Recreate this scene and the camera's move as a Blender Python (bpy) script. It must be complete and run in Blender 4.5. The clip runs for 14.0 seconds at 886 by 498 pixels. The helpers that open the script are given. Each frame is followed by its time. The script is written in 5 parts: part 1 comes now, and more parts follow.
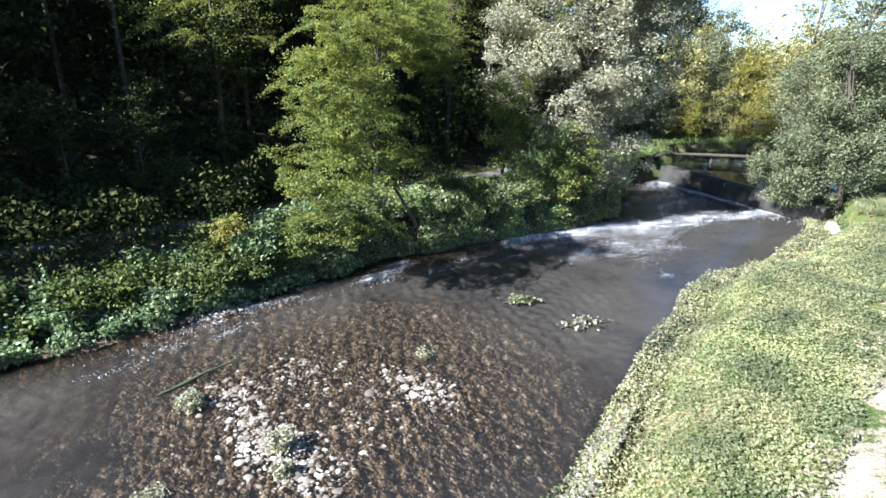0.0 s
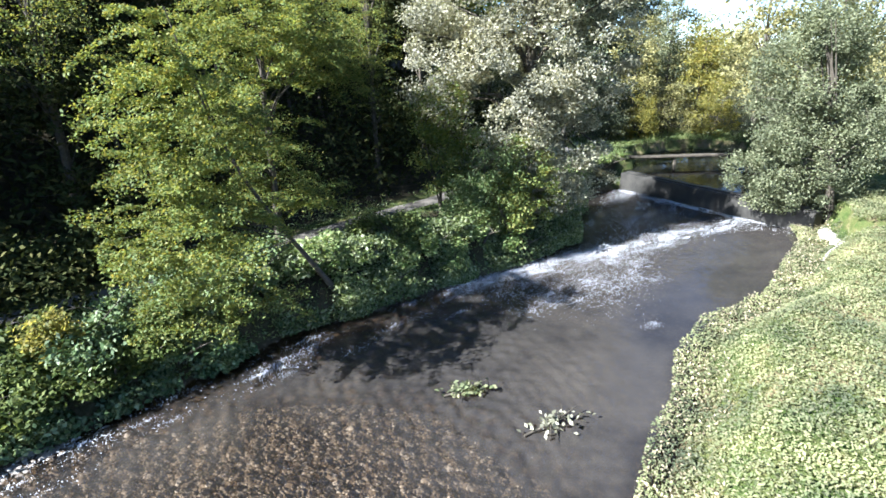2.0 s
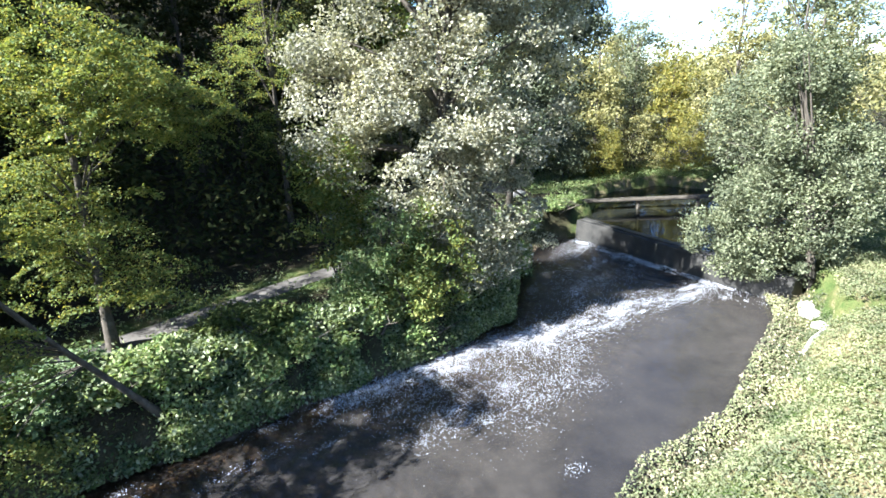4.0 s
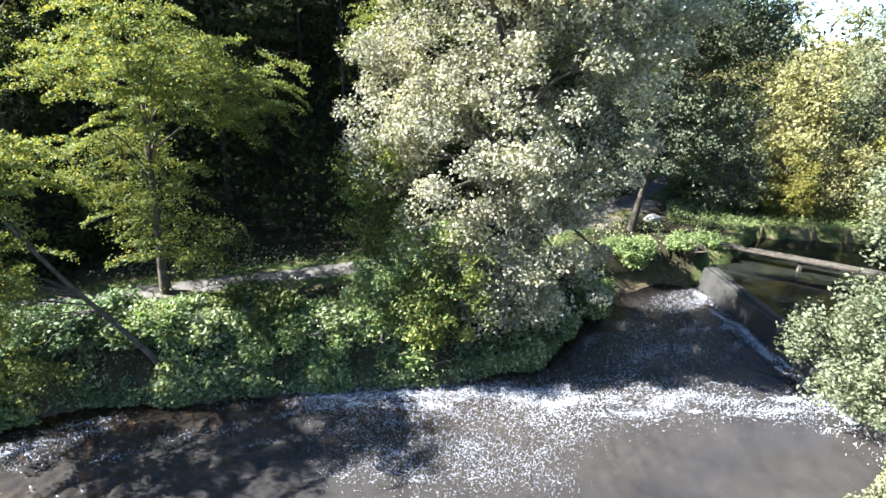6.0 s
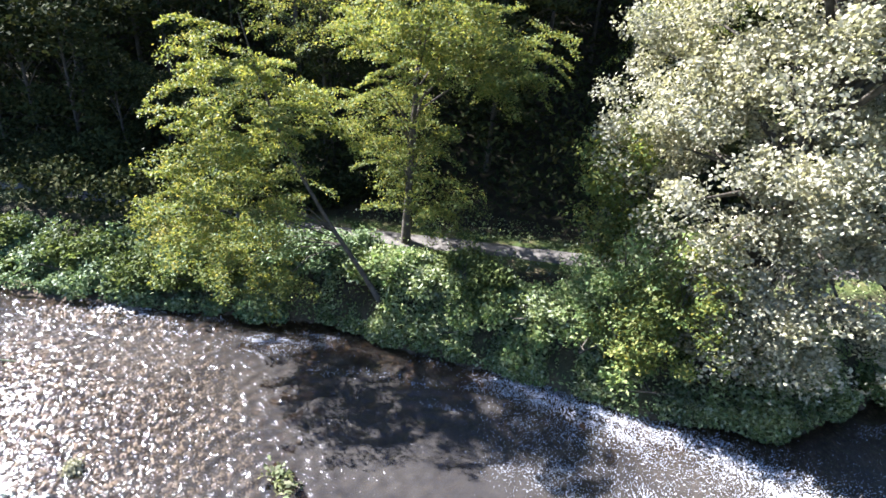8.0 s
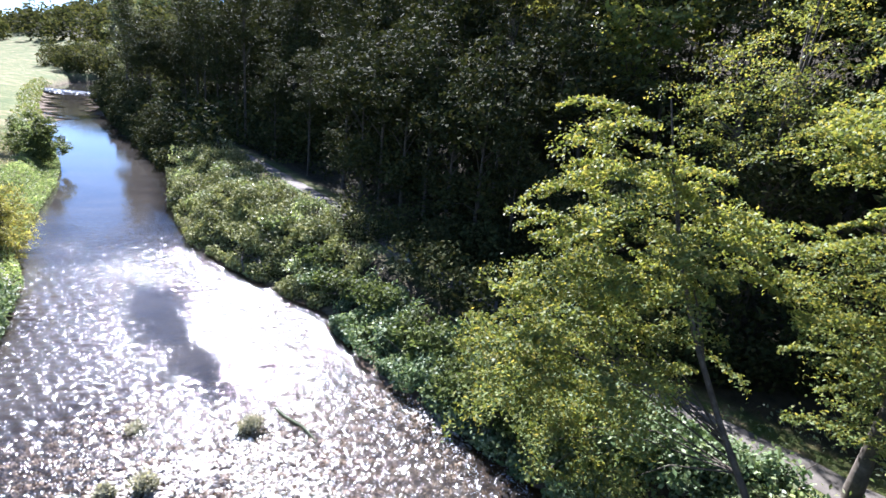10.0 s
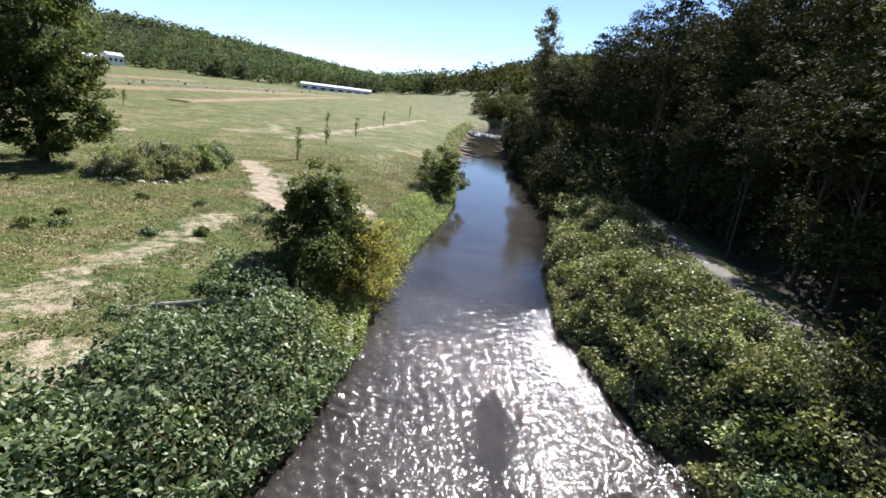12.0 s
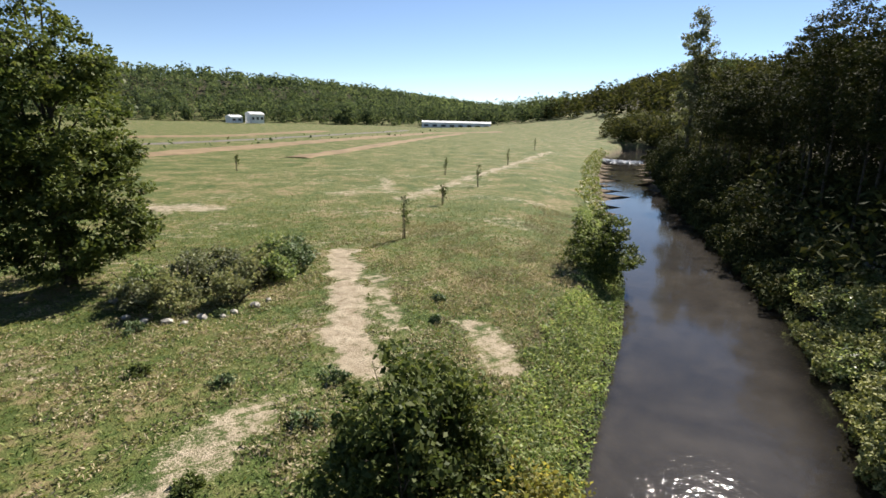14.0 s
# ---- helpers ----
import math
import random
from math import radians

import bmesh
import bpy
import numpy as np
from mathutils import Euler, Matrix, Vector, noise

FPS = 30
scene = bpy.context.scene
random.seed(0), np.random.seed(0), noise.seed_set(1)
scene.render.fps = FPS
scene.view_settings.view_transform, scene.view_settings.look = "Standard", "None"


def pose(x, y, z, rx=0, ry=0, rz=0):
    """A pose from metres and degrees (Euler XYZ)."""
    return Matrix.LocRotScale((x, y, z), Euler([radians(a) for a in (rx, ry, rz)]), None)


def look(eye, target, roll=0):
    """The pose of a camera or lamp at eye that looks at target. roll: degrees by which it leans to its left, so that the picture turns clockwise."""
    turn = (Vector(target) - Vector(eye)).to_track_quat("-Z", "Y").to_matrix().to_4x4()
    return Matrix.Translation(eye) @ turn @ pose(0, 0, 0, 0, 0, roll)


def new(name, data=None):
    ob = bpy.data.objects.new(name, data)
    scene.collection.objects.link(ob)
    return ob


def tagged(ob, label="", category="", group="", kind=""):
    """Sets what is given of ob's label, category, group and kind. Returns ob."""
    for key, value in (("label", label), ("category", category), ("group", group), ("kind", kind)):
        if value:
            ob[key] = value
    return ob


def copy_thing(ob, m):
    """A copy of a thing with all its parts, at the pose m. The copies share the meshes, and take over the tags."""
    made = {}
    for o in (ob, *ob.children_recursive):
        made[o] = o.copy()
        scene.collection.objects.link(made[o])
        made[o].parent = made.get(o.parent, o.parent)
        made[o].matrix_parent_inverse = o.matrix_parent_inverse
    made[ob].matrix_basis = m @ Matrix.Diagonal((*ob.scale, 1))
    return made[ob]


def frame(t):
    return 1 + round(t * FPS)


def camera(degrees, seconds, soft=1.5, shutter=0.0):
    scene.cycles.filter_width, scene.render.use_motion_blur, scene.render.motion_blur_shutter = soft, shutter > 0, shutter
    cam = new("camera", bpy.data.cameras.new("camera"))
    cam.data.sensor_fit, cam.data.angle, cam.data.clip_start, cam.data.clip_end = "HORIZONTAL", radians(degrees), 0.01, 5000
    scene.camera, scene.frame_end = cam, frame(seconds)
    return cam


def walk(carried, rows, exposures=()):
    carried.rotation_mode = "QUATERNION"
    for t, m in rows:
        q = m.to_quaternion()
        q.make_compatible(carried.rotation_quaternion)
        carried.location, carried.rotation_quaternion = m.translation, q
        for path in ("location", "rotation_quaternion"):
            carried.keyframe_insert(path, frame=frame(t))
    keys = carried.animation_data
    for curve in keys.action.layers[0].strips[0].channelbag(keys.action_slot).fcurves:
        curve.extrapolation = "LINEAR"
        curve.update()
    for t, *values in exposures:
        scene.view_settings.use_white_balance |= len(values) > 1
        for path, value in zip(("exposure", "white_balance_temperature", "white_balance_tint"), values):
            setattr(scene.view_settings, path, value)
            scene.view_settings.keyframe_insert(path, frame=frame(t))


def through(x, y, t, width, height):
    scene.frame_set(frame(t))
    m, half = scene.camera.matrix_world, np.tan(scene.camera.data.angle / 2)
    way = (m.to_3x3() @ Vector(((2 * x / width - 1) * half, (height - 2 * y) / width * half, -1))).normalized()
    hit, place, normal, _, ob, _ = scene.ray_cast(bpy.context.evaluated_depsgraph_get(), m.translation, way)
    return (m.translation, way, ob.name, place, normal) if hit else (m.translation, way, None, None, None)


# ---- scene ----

# ---------------------------------------------------------------- camera
cam = camera(79.0, 14.0, soft=1.6)
PATH = [
    (0.0, -0.06, -0.07, 7.18, -0.22, -20.15, 1.26),
    (0.5, 0.07, 1.07, 7.12, -0.81, -20.16, 0.70),
    (1.0, 0.32, 2.23, 7.09, -1.04, -20.29, -0.86),
    (1.5, 0.66, 3.41, 7.07, -2.33, -20.27, -1.49),
    (2.0, 1.17, 4.60, 7.09, -4.52, -19.41, -2.33),
    (2.5, 1.73, 5.76, 7.08, -7.77, -18.48, -3.00),
    (3.0, 2.30, 6.75, 7.13, -9.74, -17.56, -2.97),
    (5.3, 8.23, 10.15, 8.82, 9.41, -18.71, -0.09),
    (5.5, 8.68, 10.32, 8.93, 12.07, -19.24, 0.85),
    (6.0, 9.57, 10.59, 9.17, 18.14, -21.96, 2.60),
    (6.5, 10.19, 10.77, 9.48, 24.23, -24.82, 3.74),
    (7.0, 10.40, 10.98, 9.68, 30.78, -27.14, 4.38),
    (7.2, 10.40, 11.10, 9.62, 33.62, -27.63, 4.44),
    (9.3, 7.79, 13.47, 8.25, 75.65, -17.78, 6.11),
    (9.5, 7.28, 13.53, 8.18, 79.49, -17.00, 7.03),
    (10.0, 5.71, 13.65, 8.15, 89.82, -16.45, 5.40),
    (10.5, 4.02, 13.24, 7.88, 100.00, -14.41, 6.74),
    (11.0, 1.82, 12.12, 7.53, 110.03, -13.36, 9.34),
    (11.5, -0.26, 10.83, 7.33, 120.29, -14.04, 9.21),
    (12.0, -2.35, 8.96, 7.20, 128.23, -15.32, 7.25),
    (12.5, -4.21, 7.03, 7.32, 133.92, -15.47, 4.34),
    (13.0, -6.18, 4.76, 7.50, 137.40, -14.72, 2.37),
    (13.5, -8.12, 2.37, 7.80, 139.91, -14.20, 1.79),
    (14.0, -9.97, 0.08, 8.25, 142.10, -13.45, 1.47),
]
walk(cam, [(t, look((x, y, z), (x - math.sin(radians(a)) * math.cos(radians(p)), y + math.cos(radians(a)) * math.cos(radians(p)), z + math.sin(radians(p))), r))
           for t, x, y, z, a, p, r in PATH],
     exposures=[(0.0, 2.28, 5700, 10), (1.5, 2.4, 5700, 10), (3.2, 2.58, 5700, 10), (5.3, 2.82, 5850, 10), (7.2, 2.86, 5950, 14), (9.3, 2.78, 5600, 20), (10.0, 2.5, 5700, 20), (10.7, 2.12, 5800, 20), (11.4, 1.8, 5950, 18), (12.0, 1.56, 6300, 16), (13.0, 1.3, 6700, 12), (14.0, 1.28, 6950, 12)])

# ---------------------------------------------------------------- light
SUN_AZ, SUN_EL = 111.0, 38.0   # azimuth turns left from +y
sky_world = bpy.data.worlds.new("sky")
scene.world = sky_world
sky_world.use_nodes = True
wn = sky_world.node_tree
sky_tex = wn.nodes.new("ShaderNodeTexSky")
sky_tex.sky_type = "NISHITA"
sky_tex.sun_disc = False
sky_tex.sun_elevation = radians(SUN_EL)
sky_tex.sun_rotation = radians(-SUN_AZ)
sky_tex.altitude = 2500.0
sky_tex.air_density, sky_tex.dust_density, sky_tex.ozone_density = 0.9, 0.0, 3.0
wn.links.new(sky_tex.outputs["Color"], wn.nodes["Background"].inputs["Color"])
wn.nodes["Background"].inputs["Strength"].default_value = 0.06
sun = new("sun", bpy.data.lights.new("sun", "SUN"))
sun.data.energy, sun.data.angle, sun.data.color = 5.0, radians(0.53), (1.0, 0.965, 0.92)
to_sun = Vector((-math.sin(radians(SUN_AZ)) * math.cos(radians(SUN_EL)), math.cos(radians(SUN_AZ)) * math.cos(radians(SUN_EL)), math.sin(radians(SUN_EL))))
sun.matrix_world = look(to_sun * 60, (0, 0, 0))

# ---------------------------------------------------------------- materials


def mat_base(name):
    m = bpy.data.materials.new(name)
    m.use_nodes = True
    return m, m.node_tree, m.node_tree.nodes["Principled BSDF"]


def ramp(nt, fac, stops):
    r = nt.nodes.new("ShaderNodeValToRGB")
    while len(r.color_ramp.elements) < len(stops):
        r.color_ramp.elements.new(0.5)
    for e, (p, c) in zip(r.color_ramp.elements, stops):
        e.position, e.color = p, (*c, 1)
    nt.links.new(fac, r.inputs["Fac"])
    return r.outputs["Color"]


def noise_tex(nt, scale, detail=4, rough=0.55, dist=0.0, coords="Object"):
    n = nt.nodes.new("ShaderNodeTexNoise")
    n.inputs["Scale"].default_value, n.inputs["Detail"].default_value = scale, detail
    n.inputs["Roughness"].default_value, n.inputs["Distortion"].default_value = rough, dist
    c = nt.nodes.new("ShaderNodeTexCoord")
    nt.links.new(c.outputs[coords], n.inputs["Vector"])
    return n.outputs["Fac"]


def mix_col(nt, fac, a, b, mode="MIX"):
    m = nt.nodes.new("ShaderNodeMix")
    m.data_type, m.blend_type = "RGBA", mode
    for sock, v in (("Factor", fac), ("A", a), ("B", b)):
        s = [q for q in m.inputs if q.name == sock and (q.type == "RGBA" or (sock == "Factor" and q.type == "VALUE"))][0]
        if isinstance(v, (int, float)):
            s.default_value = v
        elif isinstance(v, tuple):
            s.default_value = (*v, 1)
        else:
            nt.links.new(v, s)
    return [q for q in m.outputs if q.type == "RGBA"][0]


def math_node(nt, op, a, b=0.0, clamp=False):
    m = nt.nodes.new("ShaderNodeMath")
    m.operation, m.use_clamp = op, clamp
    for i, v in enumerate((a, b)):
        if isinstance(v, (int, float)):
            m.inputs[i].default_value = v
        else:
            nt.links.new(v, m.inputs[i])
    return m.outputs[0]


def bump(nt, b, height, strength, distance):
    n = nt.nodes.new("ShaderNodeBump")
    n.inputs["Strength"].default_value, n.inputs["Distance"].default_value = strength, distance
    nt.links.new(height, n.inputs["Height"])
    nt.links.new(n.outputs["Normal"], b.inputs["Normal"])
    return n


def leaf_mat(name, colours, gloss=0.55, through=0.35, patch=0.6, shine=0.14, vary=1.0, glow=(1.2, 1.2, 0.8)):
    """Leaves: colour varies from leaf to leaf and from clump to clump; light passes through."""
    m, nt, b = mat_base(name)
    geo = nt.nodes.new("ShaderNodeNewGeometry")
    k = len(colours)
    each = ramp(nt, geo.outputs["Random Per Island"], [(i / max(1, k - 1), c) for i, c in enumerate(colours)])
    big = noise_tex(nt, patch, 2)
    tone = ramp(nt, big, [(0.3, (1 - 0.30 * vary, 1 - 0.27 * vary, 1 - 0.20 * vary)), (0.7, (1 + 0.2 * vary, 1 + 0.2 * vary, 1 + 0.22 * vary))])
    col = mix_col(nt, 1.0, each, tone, "MULTIPLY")
    nt.links.new(col, b.inputs["Base Color"])
    b.inputs["Roughness"].default_value = gloss
    b.inputs["Specular IOR Level"].default_value = shine
    t = nt.nodes.new("ShaderNodeBsdfTranslucent")
    warm = mix_col(nt, 1.0, col, glow, "MULTIPLY")
    nt.links.new(warm, t.inputs["Color"])
    mx = nt.nodes.new("ShaderNodeMixShader")
    mx.inputs[0].default_value = through
    nt.links.new(b.outputs[0], mx.inputs[1])
    nt.links.new(t.outputs[0], mx.inputs[2])
    nt.links.new(mx.outputs[0], nt.nodes["Material Output"].inputs["Surface"])
    return m


def plain_mat(name, stops, scale=4.0, rough=0.8, relief=0.3, depth=0.02, fine=40.0):
    m, nt, b = mat_base(name)
    a, f = noise_tex(nt, scale, 5), noise_tex(nt, fine, 3)
    s = math_node(nt, "ADD", math_node(nt, "MULTIPLY", a, 0.7), math_node(nt, "MULTIPLY", f, 0.3))
    nt.links.new(ramp(nt, s, stops), b.inputs["Base Color"])
    b.inputs["Roughness"].default_value = rough
    b.inputs["Specular IOR Level"].default_value = 0.25
    bump(nt, b, s, relief, depth)
    return m


M_ACACIA = leaf_mat("acacia_leaf", [(0.085, 0.13, 0.036), (0.135, 0.182, 0.05), (0.185, 0.222, 0.06), (0.27, 0.262, 0.078)], through=0.42, vary=1.3, glow=(1.5, 1.22, 0.6))
M_WILLOW = leaf_mat("silver_leaf", [(0.16, 0.155, 0.095), (0.265, 0.255, 0.165), (0.385, 0.362, 0.245), (0.52, 0.475, 0.335)], gloss=0.6, through=0.34, shine=0.08, vary=1.3)
M_GREY = leaf_mat("grey_leaf", [(0.085, 0.10, 0.05), (0.15, 0.165, 0.085), (0.24, 0.245, 0.14)], through=0.3)
M_AUTUMN = leaf_mat("poplar_leaf", [(0.12, 0.125, 0.05), (0.19, 0.185, 0.07), (0.29, 0.26, 0.095), (0.38, 0.34, 0.16)], through=0.35)
# Grey leaf in darker colours, standing in for a backlit, shaded crown.
M_GREY_SHADED = leaf_mat("shaded_grey_leaf", [(0.05, 0.062, 0.034), (0.085, 0.10, 0.055), (0.14, 0.155, 0.095)], through=0.12, shine=0.05)
# Woodland leaves toned near-black: the woods' deep shade is put into the colour.
M_DARK = leaf_mat("shaded_wood_leaf", [(0.024, 0.032, 0.012), (0.036, 0.045, 0.015), (0.054, 0.06, 0.02), (0.085, 0.08, 0.028)], gloss=0.8, through=0.10, patch=0.2, shine=0.03, vary=1.5)
M_YELLOW = leaf_mat("turning_leaf", [(0.15, 0.165, 0.05), (0.25, 0.235, 0.06), (0.38, 0.31, 0.08)], through=0.54)
M_BRAMBLE = leaf_mat("bramble_leaf", [(0.085, 0.12, 0.04), (0.17, 0.21, 0.07), (0.28, 0.315, 0.13), (0.46, 0.47, 0.27)], gloss=0.38, through=0.4, patch=0.9, shine=0.2, vary=2.0)
M_VINE = leaf_mat("vine_leaf", [(0.085, 0.10, 0.032), (0.155, 0.17, 0.055), (0.24, 0.245, 0.088), (0.37, 0.35, 0.15)], gloss=0.6, through=0.15, patch=0.8, shine=0.06, vary=1.6)
M_HERB = leaf_mat("herb_leaf", [(0.165, 0.19, 0.085), (0.205, 0.22, 0.10), (0.25, 0.25, 0.12), (0.32, 0.295, 0.155)], gloss=0.7, through=0.36, patch=0.7, shine=0.06, vary=1.9)
M_LUSH = leaf_mat("lush_leaf", [(0.10, 0.16, 0.05), (0.17, 0.23, 0.075), (0.26, 0.31, 0.12), (0.37, 0.385, 0.17)], gloss=0.55, through=0.42, patch=0.7, vary=1.4)
M_NETTLE = leaf_mat("nettle_leaf", [(0.058, 0.095, 0.036), (0.105, 0.155, 0.06), (0.17, 0.22, 0.10), (0.27, 0.31, 0.17)], gloss=0.5, through=0.25, shine=0.12, vary=1.3)
M_STRAW = leaf_mat("dry_grass", [(0.21, 0.175, 0.10), (0.33, 0.275, 0.165), (0.47, 0.405, 0.265)], gloss=0.7, through=0.2, patch=0.5, shine=0.05)
M_GRASS = leaf_mat("grass_blade", [(0.10, 0.14, 0.036), (0.15, 0.185, 0.052), (0.20, 0.215, 0.075), (0.27, 0.25, 0.11)], gloss=0.6, through=0.3, patch=0.4)
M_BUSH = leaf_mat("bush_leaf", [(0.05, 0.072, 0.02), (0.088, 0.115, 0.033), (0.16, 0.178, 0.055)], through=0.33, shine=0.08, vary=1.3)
M_FAR = leaf_mat("far_leaf", [(0.055, 0.078, 0.04), (0.09, 0.118, 0.055), (0.145, 0.168, 0.08)], gloss=0.8, through=0.36, patch=0.13, shine=0.02, vary=2.2)
M_SLOPE = leaf_mat("slope_leaf", [(0.036, 0.043, 0.015), (0.058, 0.062, 0.02), (0.10, 0.092, 0.03)], gloss=0.8, through=0.28, patch=0.13, shine=0.02, vary=2.2)
M_BARK = plain_mat("bark", [(0.3, (0.035, 0.03, 0.022)), (0.55, (0.08, 0.068, 0.05)), (0.75, (0.16, 0.14, 0.11))], 7.0, 0.9, 0.7, 0.03)
M_PALEBARK = plain_mat("pale_bark", [(0.3, (0.05, 0.043, 0.033)), (0.55, (0.095, 0.083, 0.065)), (0.75, (0.16, 0.145, 0.115))], 5.0, 0.9, 0.6, 0.03)
M_MOSS = plain_mat("mossy_wood", [(0.3, (0.03, 0.042, 0.018)), (0.7, (0.085, 0.10, 0.05))], 6.0, 0.9, 0.5, 0.02)
M_STONE = plain_mat("river_stone", [(0.25, (0.16, 0.13, 0.10)), (0.5, (0.33, 0.29, 0.23)), (0.8, (0.55, 0.52, 0.46))], 3.0, 0.7, 0.3, 0.01, 25)
M_PALE = plain_mat("pale_stone", [(0.25, (0.22, 0.20, 0.17)), (0.75, (0.47, 0.445, 0.39))], 3.0, 0.75, 0.3, 0.01, 25)
M_CONCRETE = plain_mat("old_concrete", [(0.25, (0.16, 0.15, 0.13)), (0.5, (0.30, 0.28, 0.25)), (0.8, (0.44, 0.42, 0.38))], 2.0, 0.85, 0.4, 0.02, 30)
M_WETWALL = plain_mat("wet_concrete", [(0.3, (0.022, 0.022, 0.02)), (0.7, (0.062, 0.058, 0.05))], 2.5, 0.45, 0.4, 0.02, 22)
M_PATH = plain_mat("gravel_path", [(0.25, (0.07, 0.062, 0.05)), (0.5, (0.12, 0.108, 0.09)), (0.8, (0.20, 0.184, 0.156))], 1.4, 0.95, 0.4, 0.02, 35)
M_STUBBLE = plain_mat("stubble", [(0.3, (0.10, 0.072, 0.038)), (0.5, (0.18, 0.125, 0.065)), (0.75, (0.28, 0.20, 0.115))], 0.3, 0.95, 0.3, 0.05, 3)
M_WHITE = plain_mat("white_render", [(0.3, (0.7, 0.7, 0.68)), (0.7, (0.82, 0.82, 0.8))], 0.3, 0.7, 0.1, 0.02, 4)
M_ROOF = plain_mat("roof_sheet", [(0.3, (0.55, 0.56, 0.57)), (0.7, (0.72, 0.73, 0.74))], 0.4, 0.5, 0.1, 0.02, 4)
M_SHADOWY = plain_mat("dark_glass", [(0.3, (0.03, 0.035, 0.04)), (0.7, (0.06, 0.065, 0.07))], 0.4, 0.2, 0.05, 0.01, 5)
M_FOAM = plain_mat("foam", [(0.3, (0.58, 0.60, 0.62)), (0.7, (0.76, 0.77, 0.78))], 12.0, 0.6, 0.4, 0.02, 60)


def ground_material():
    m, nt, b = mat_base("meadow_and_soil")
    at = nt.nodes.new("ShaderNodeAttribute")
    at.attribute_name = "soil"
    sep = nt.nodes.new("ShaderNodeSeparateColor")
    nt.links.new(at.outputs["Color"], sep.inputs[0])
    n1, n2, n3 = noise_tex(nt, 0.35, 5, 0.6), noise_tex(nt, 2.2, 5, 0.65, 0.4), noise_tex(nt, 22.0, 3, 0.7)
    s = math_node(nt, "ADD", math_node(nt, "MULTIPLY", n1, 0.6), math_node(nt, "MULTIPLY", n2, 0.6))
    grass = ramp(nt, s, [(0.40, (0.036, 0.062, 0.016)), (0.53, (0.068, 0.096, 0.027)), (0.62, (0.108, 0.118, 0.04)), (0.71, (0.21, 0.168, 0.09))])
    grain = ramp(nt, n3, [(0.25, (0.6, 0.6, 0.6)), (0.75, (1.3, 1.3, 1.3))])
    grass = mix_col(nt, 1.0, grass, grain, "MULTIPLY")
    sand = mix_col(nt, 1.0, ramp(nt, n2, [(0.3, (0.21, 0.165, 0.11)), (0.7, (0.42, 0.36, 0.265))]), grain, "MULTIPLY")
    # near-black leaf fall and soil; shade under foliage is put into this colour
    litter_shade = mix_col(nt, 1.0, ramp(nt, n2, [(0.3, (0.02, 0.019, 0.011)), (0.7, (0.055, 0.046, 0.026))]), grain, "MULTIPLY")
    v = nt.nodes.new("ShaderNodeTexVoronoi")
    v.inputs["Scale"].default_value = 7.0
    c = nt.nodes.new("ShaderNodeTexCoord")
    nt.links.new(c.outputs["Object"], v.inputs["Vector"])
    pebble = mix_col(nt, 0.75, ramp(nt, n2, [(0.3, (0.075, 0.057, 0.04)), (0.7, (0.175, 0.135, 0.092))]), ramp(nt, v.outputs["Distance"], [(0.1, (0.75, 0.72, 0.68)), (0.5, (0.25, 0.24, 0.22))]), "SOFT_LIGHT")
    mp = nt.nodes.new("ShaderNodeMapping")
    mp.inputs["Rotation"].default_value[2] = radians(-38)
    mp.inputs["Scale"].default_value = (0.35, 1.5, 1)
    nt.links.new(c.outputs["Object"], mp.inputs["Vector"])
    n4 = nt.nodes.new("ShaderNodeTexNoise")
    n4.inputs["Scale"].default_value, n4.inputs["Detail"].default_value, n4.inputs["Roughness"].default_value = 2.6, 7, 0.75
    nt.links.new(mp.outputs[0], n4.inputs["Vector"])
    uneven = math_node(nt, "ADD", math_node(nt, "MULTIPLY", n2, 0.3), math_node(nt, "ADD", math_node(nt, "MULTIPLY", n4.outputs["Fac"], 0.4), math_node(nt, "MULTIPLY", n3, 0.3)))
    w = math_node(nt, "ADD", sep.outputs[0], math_node(nt, "MULTIPLY", math_node(nt, "SUBTRACT", uneven, 0.49), 4.6))
    w = ramp(nt, w, [(0.45, (0, 0, 0)), (0.75, (1, 1, 1))])
    col = mix_col(nt, w, grass, sand)
    col = mix_col(nt, sep.outputs[1], col, litter_shade)
    col = mix_col(nt, sep.outputs[2], col, pebble)
    nt.links.new(col, b.inputs["Base Color"])
    b.inputs["Roughness"].default_value = 0.95
    b.inputs["Specular IOR Level"].default_value = 0.1
    bump(nt, b, math_node(nt, "ADD", n3, n2), 0.8, 0.06)
    return m


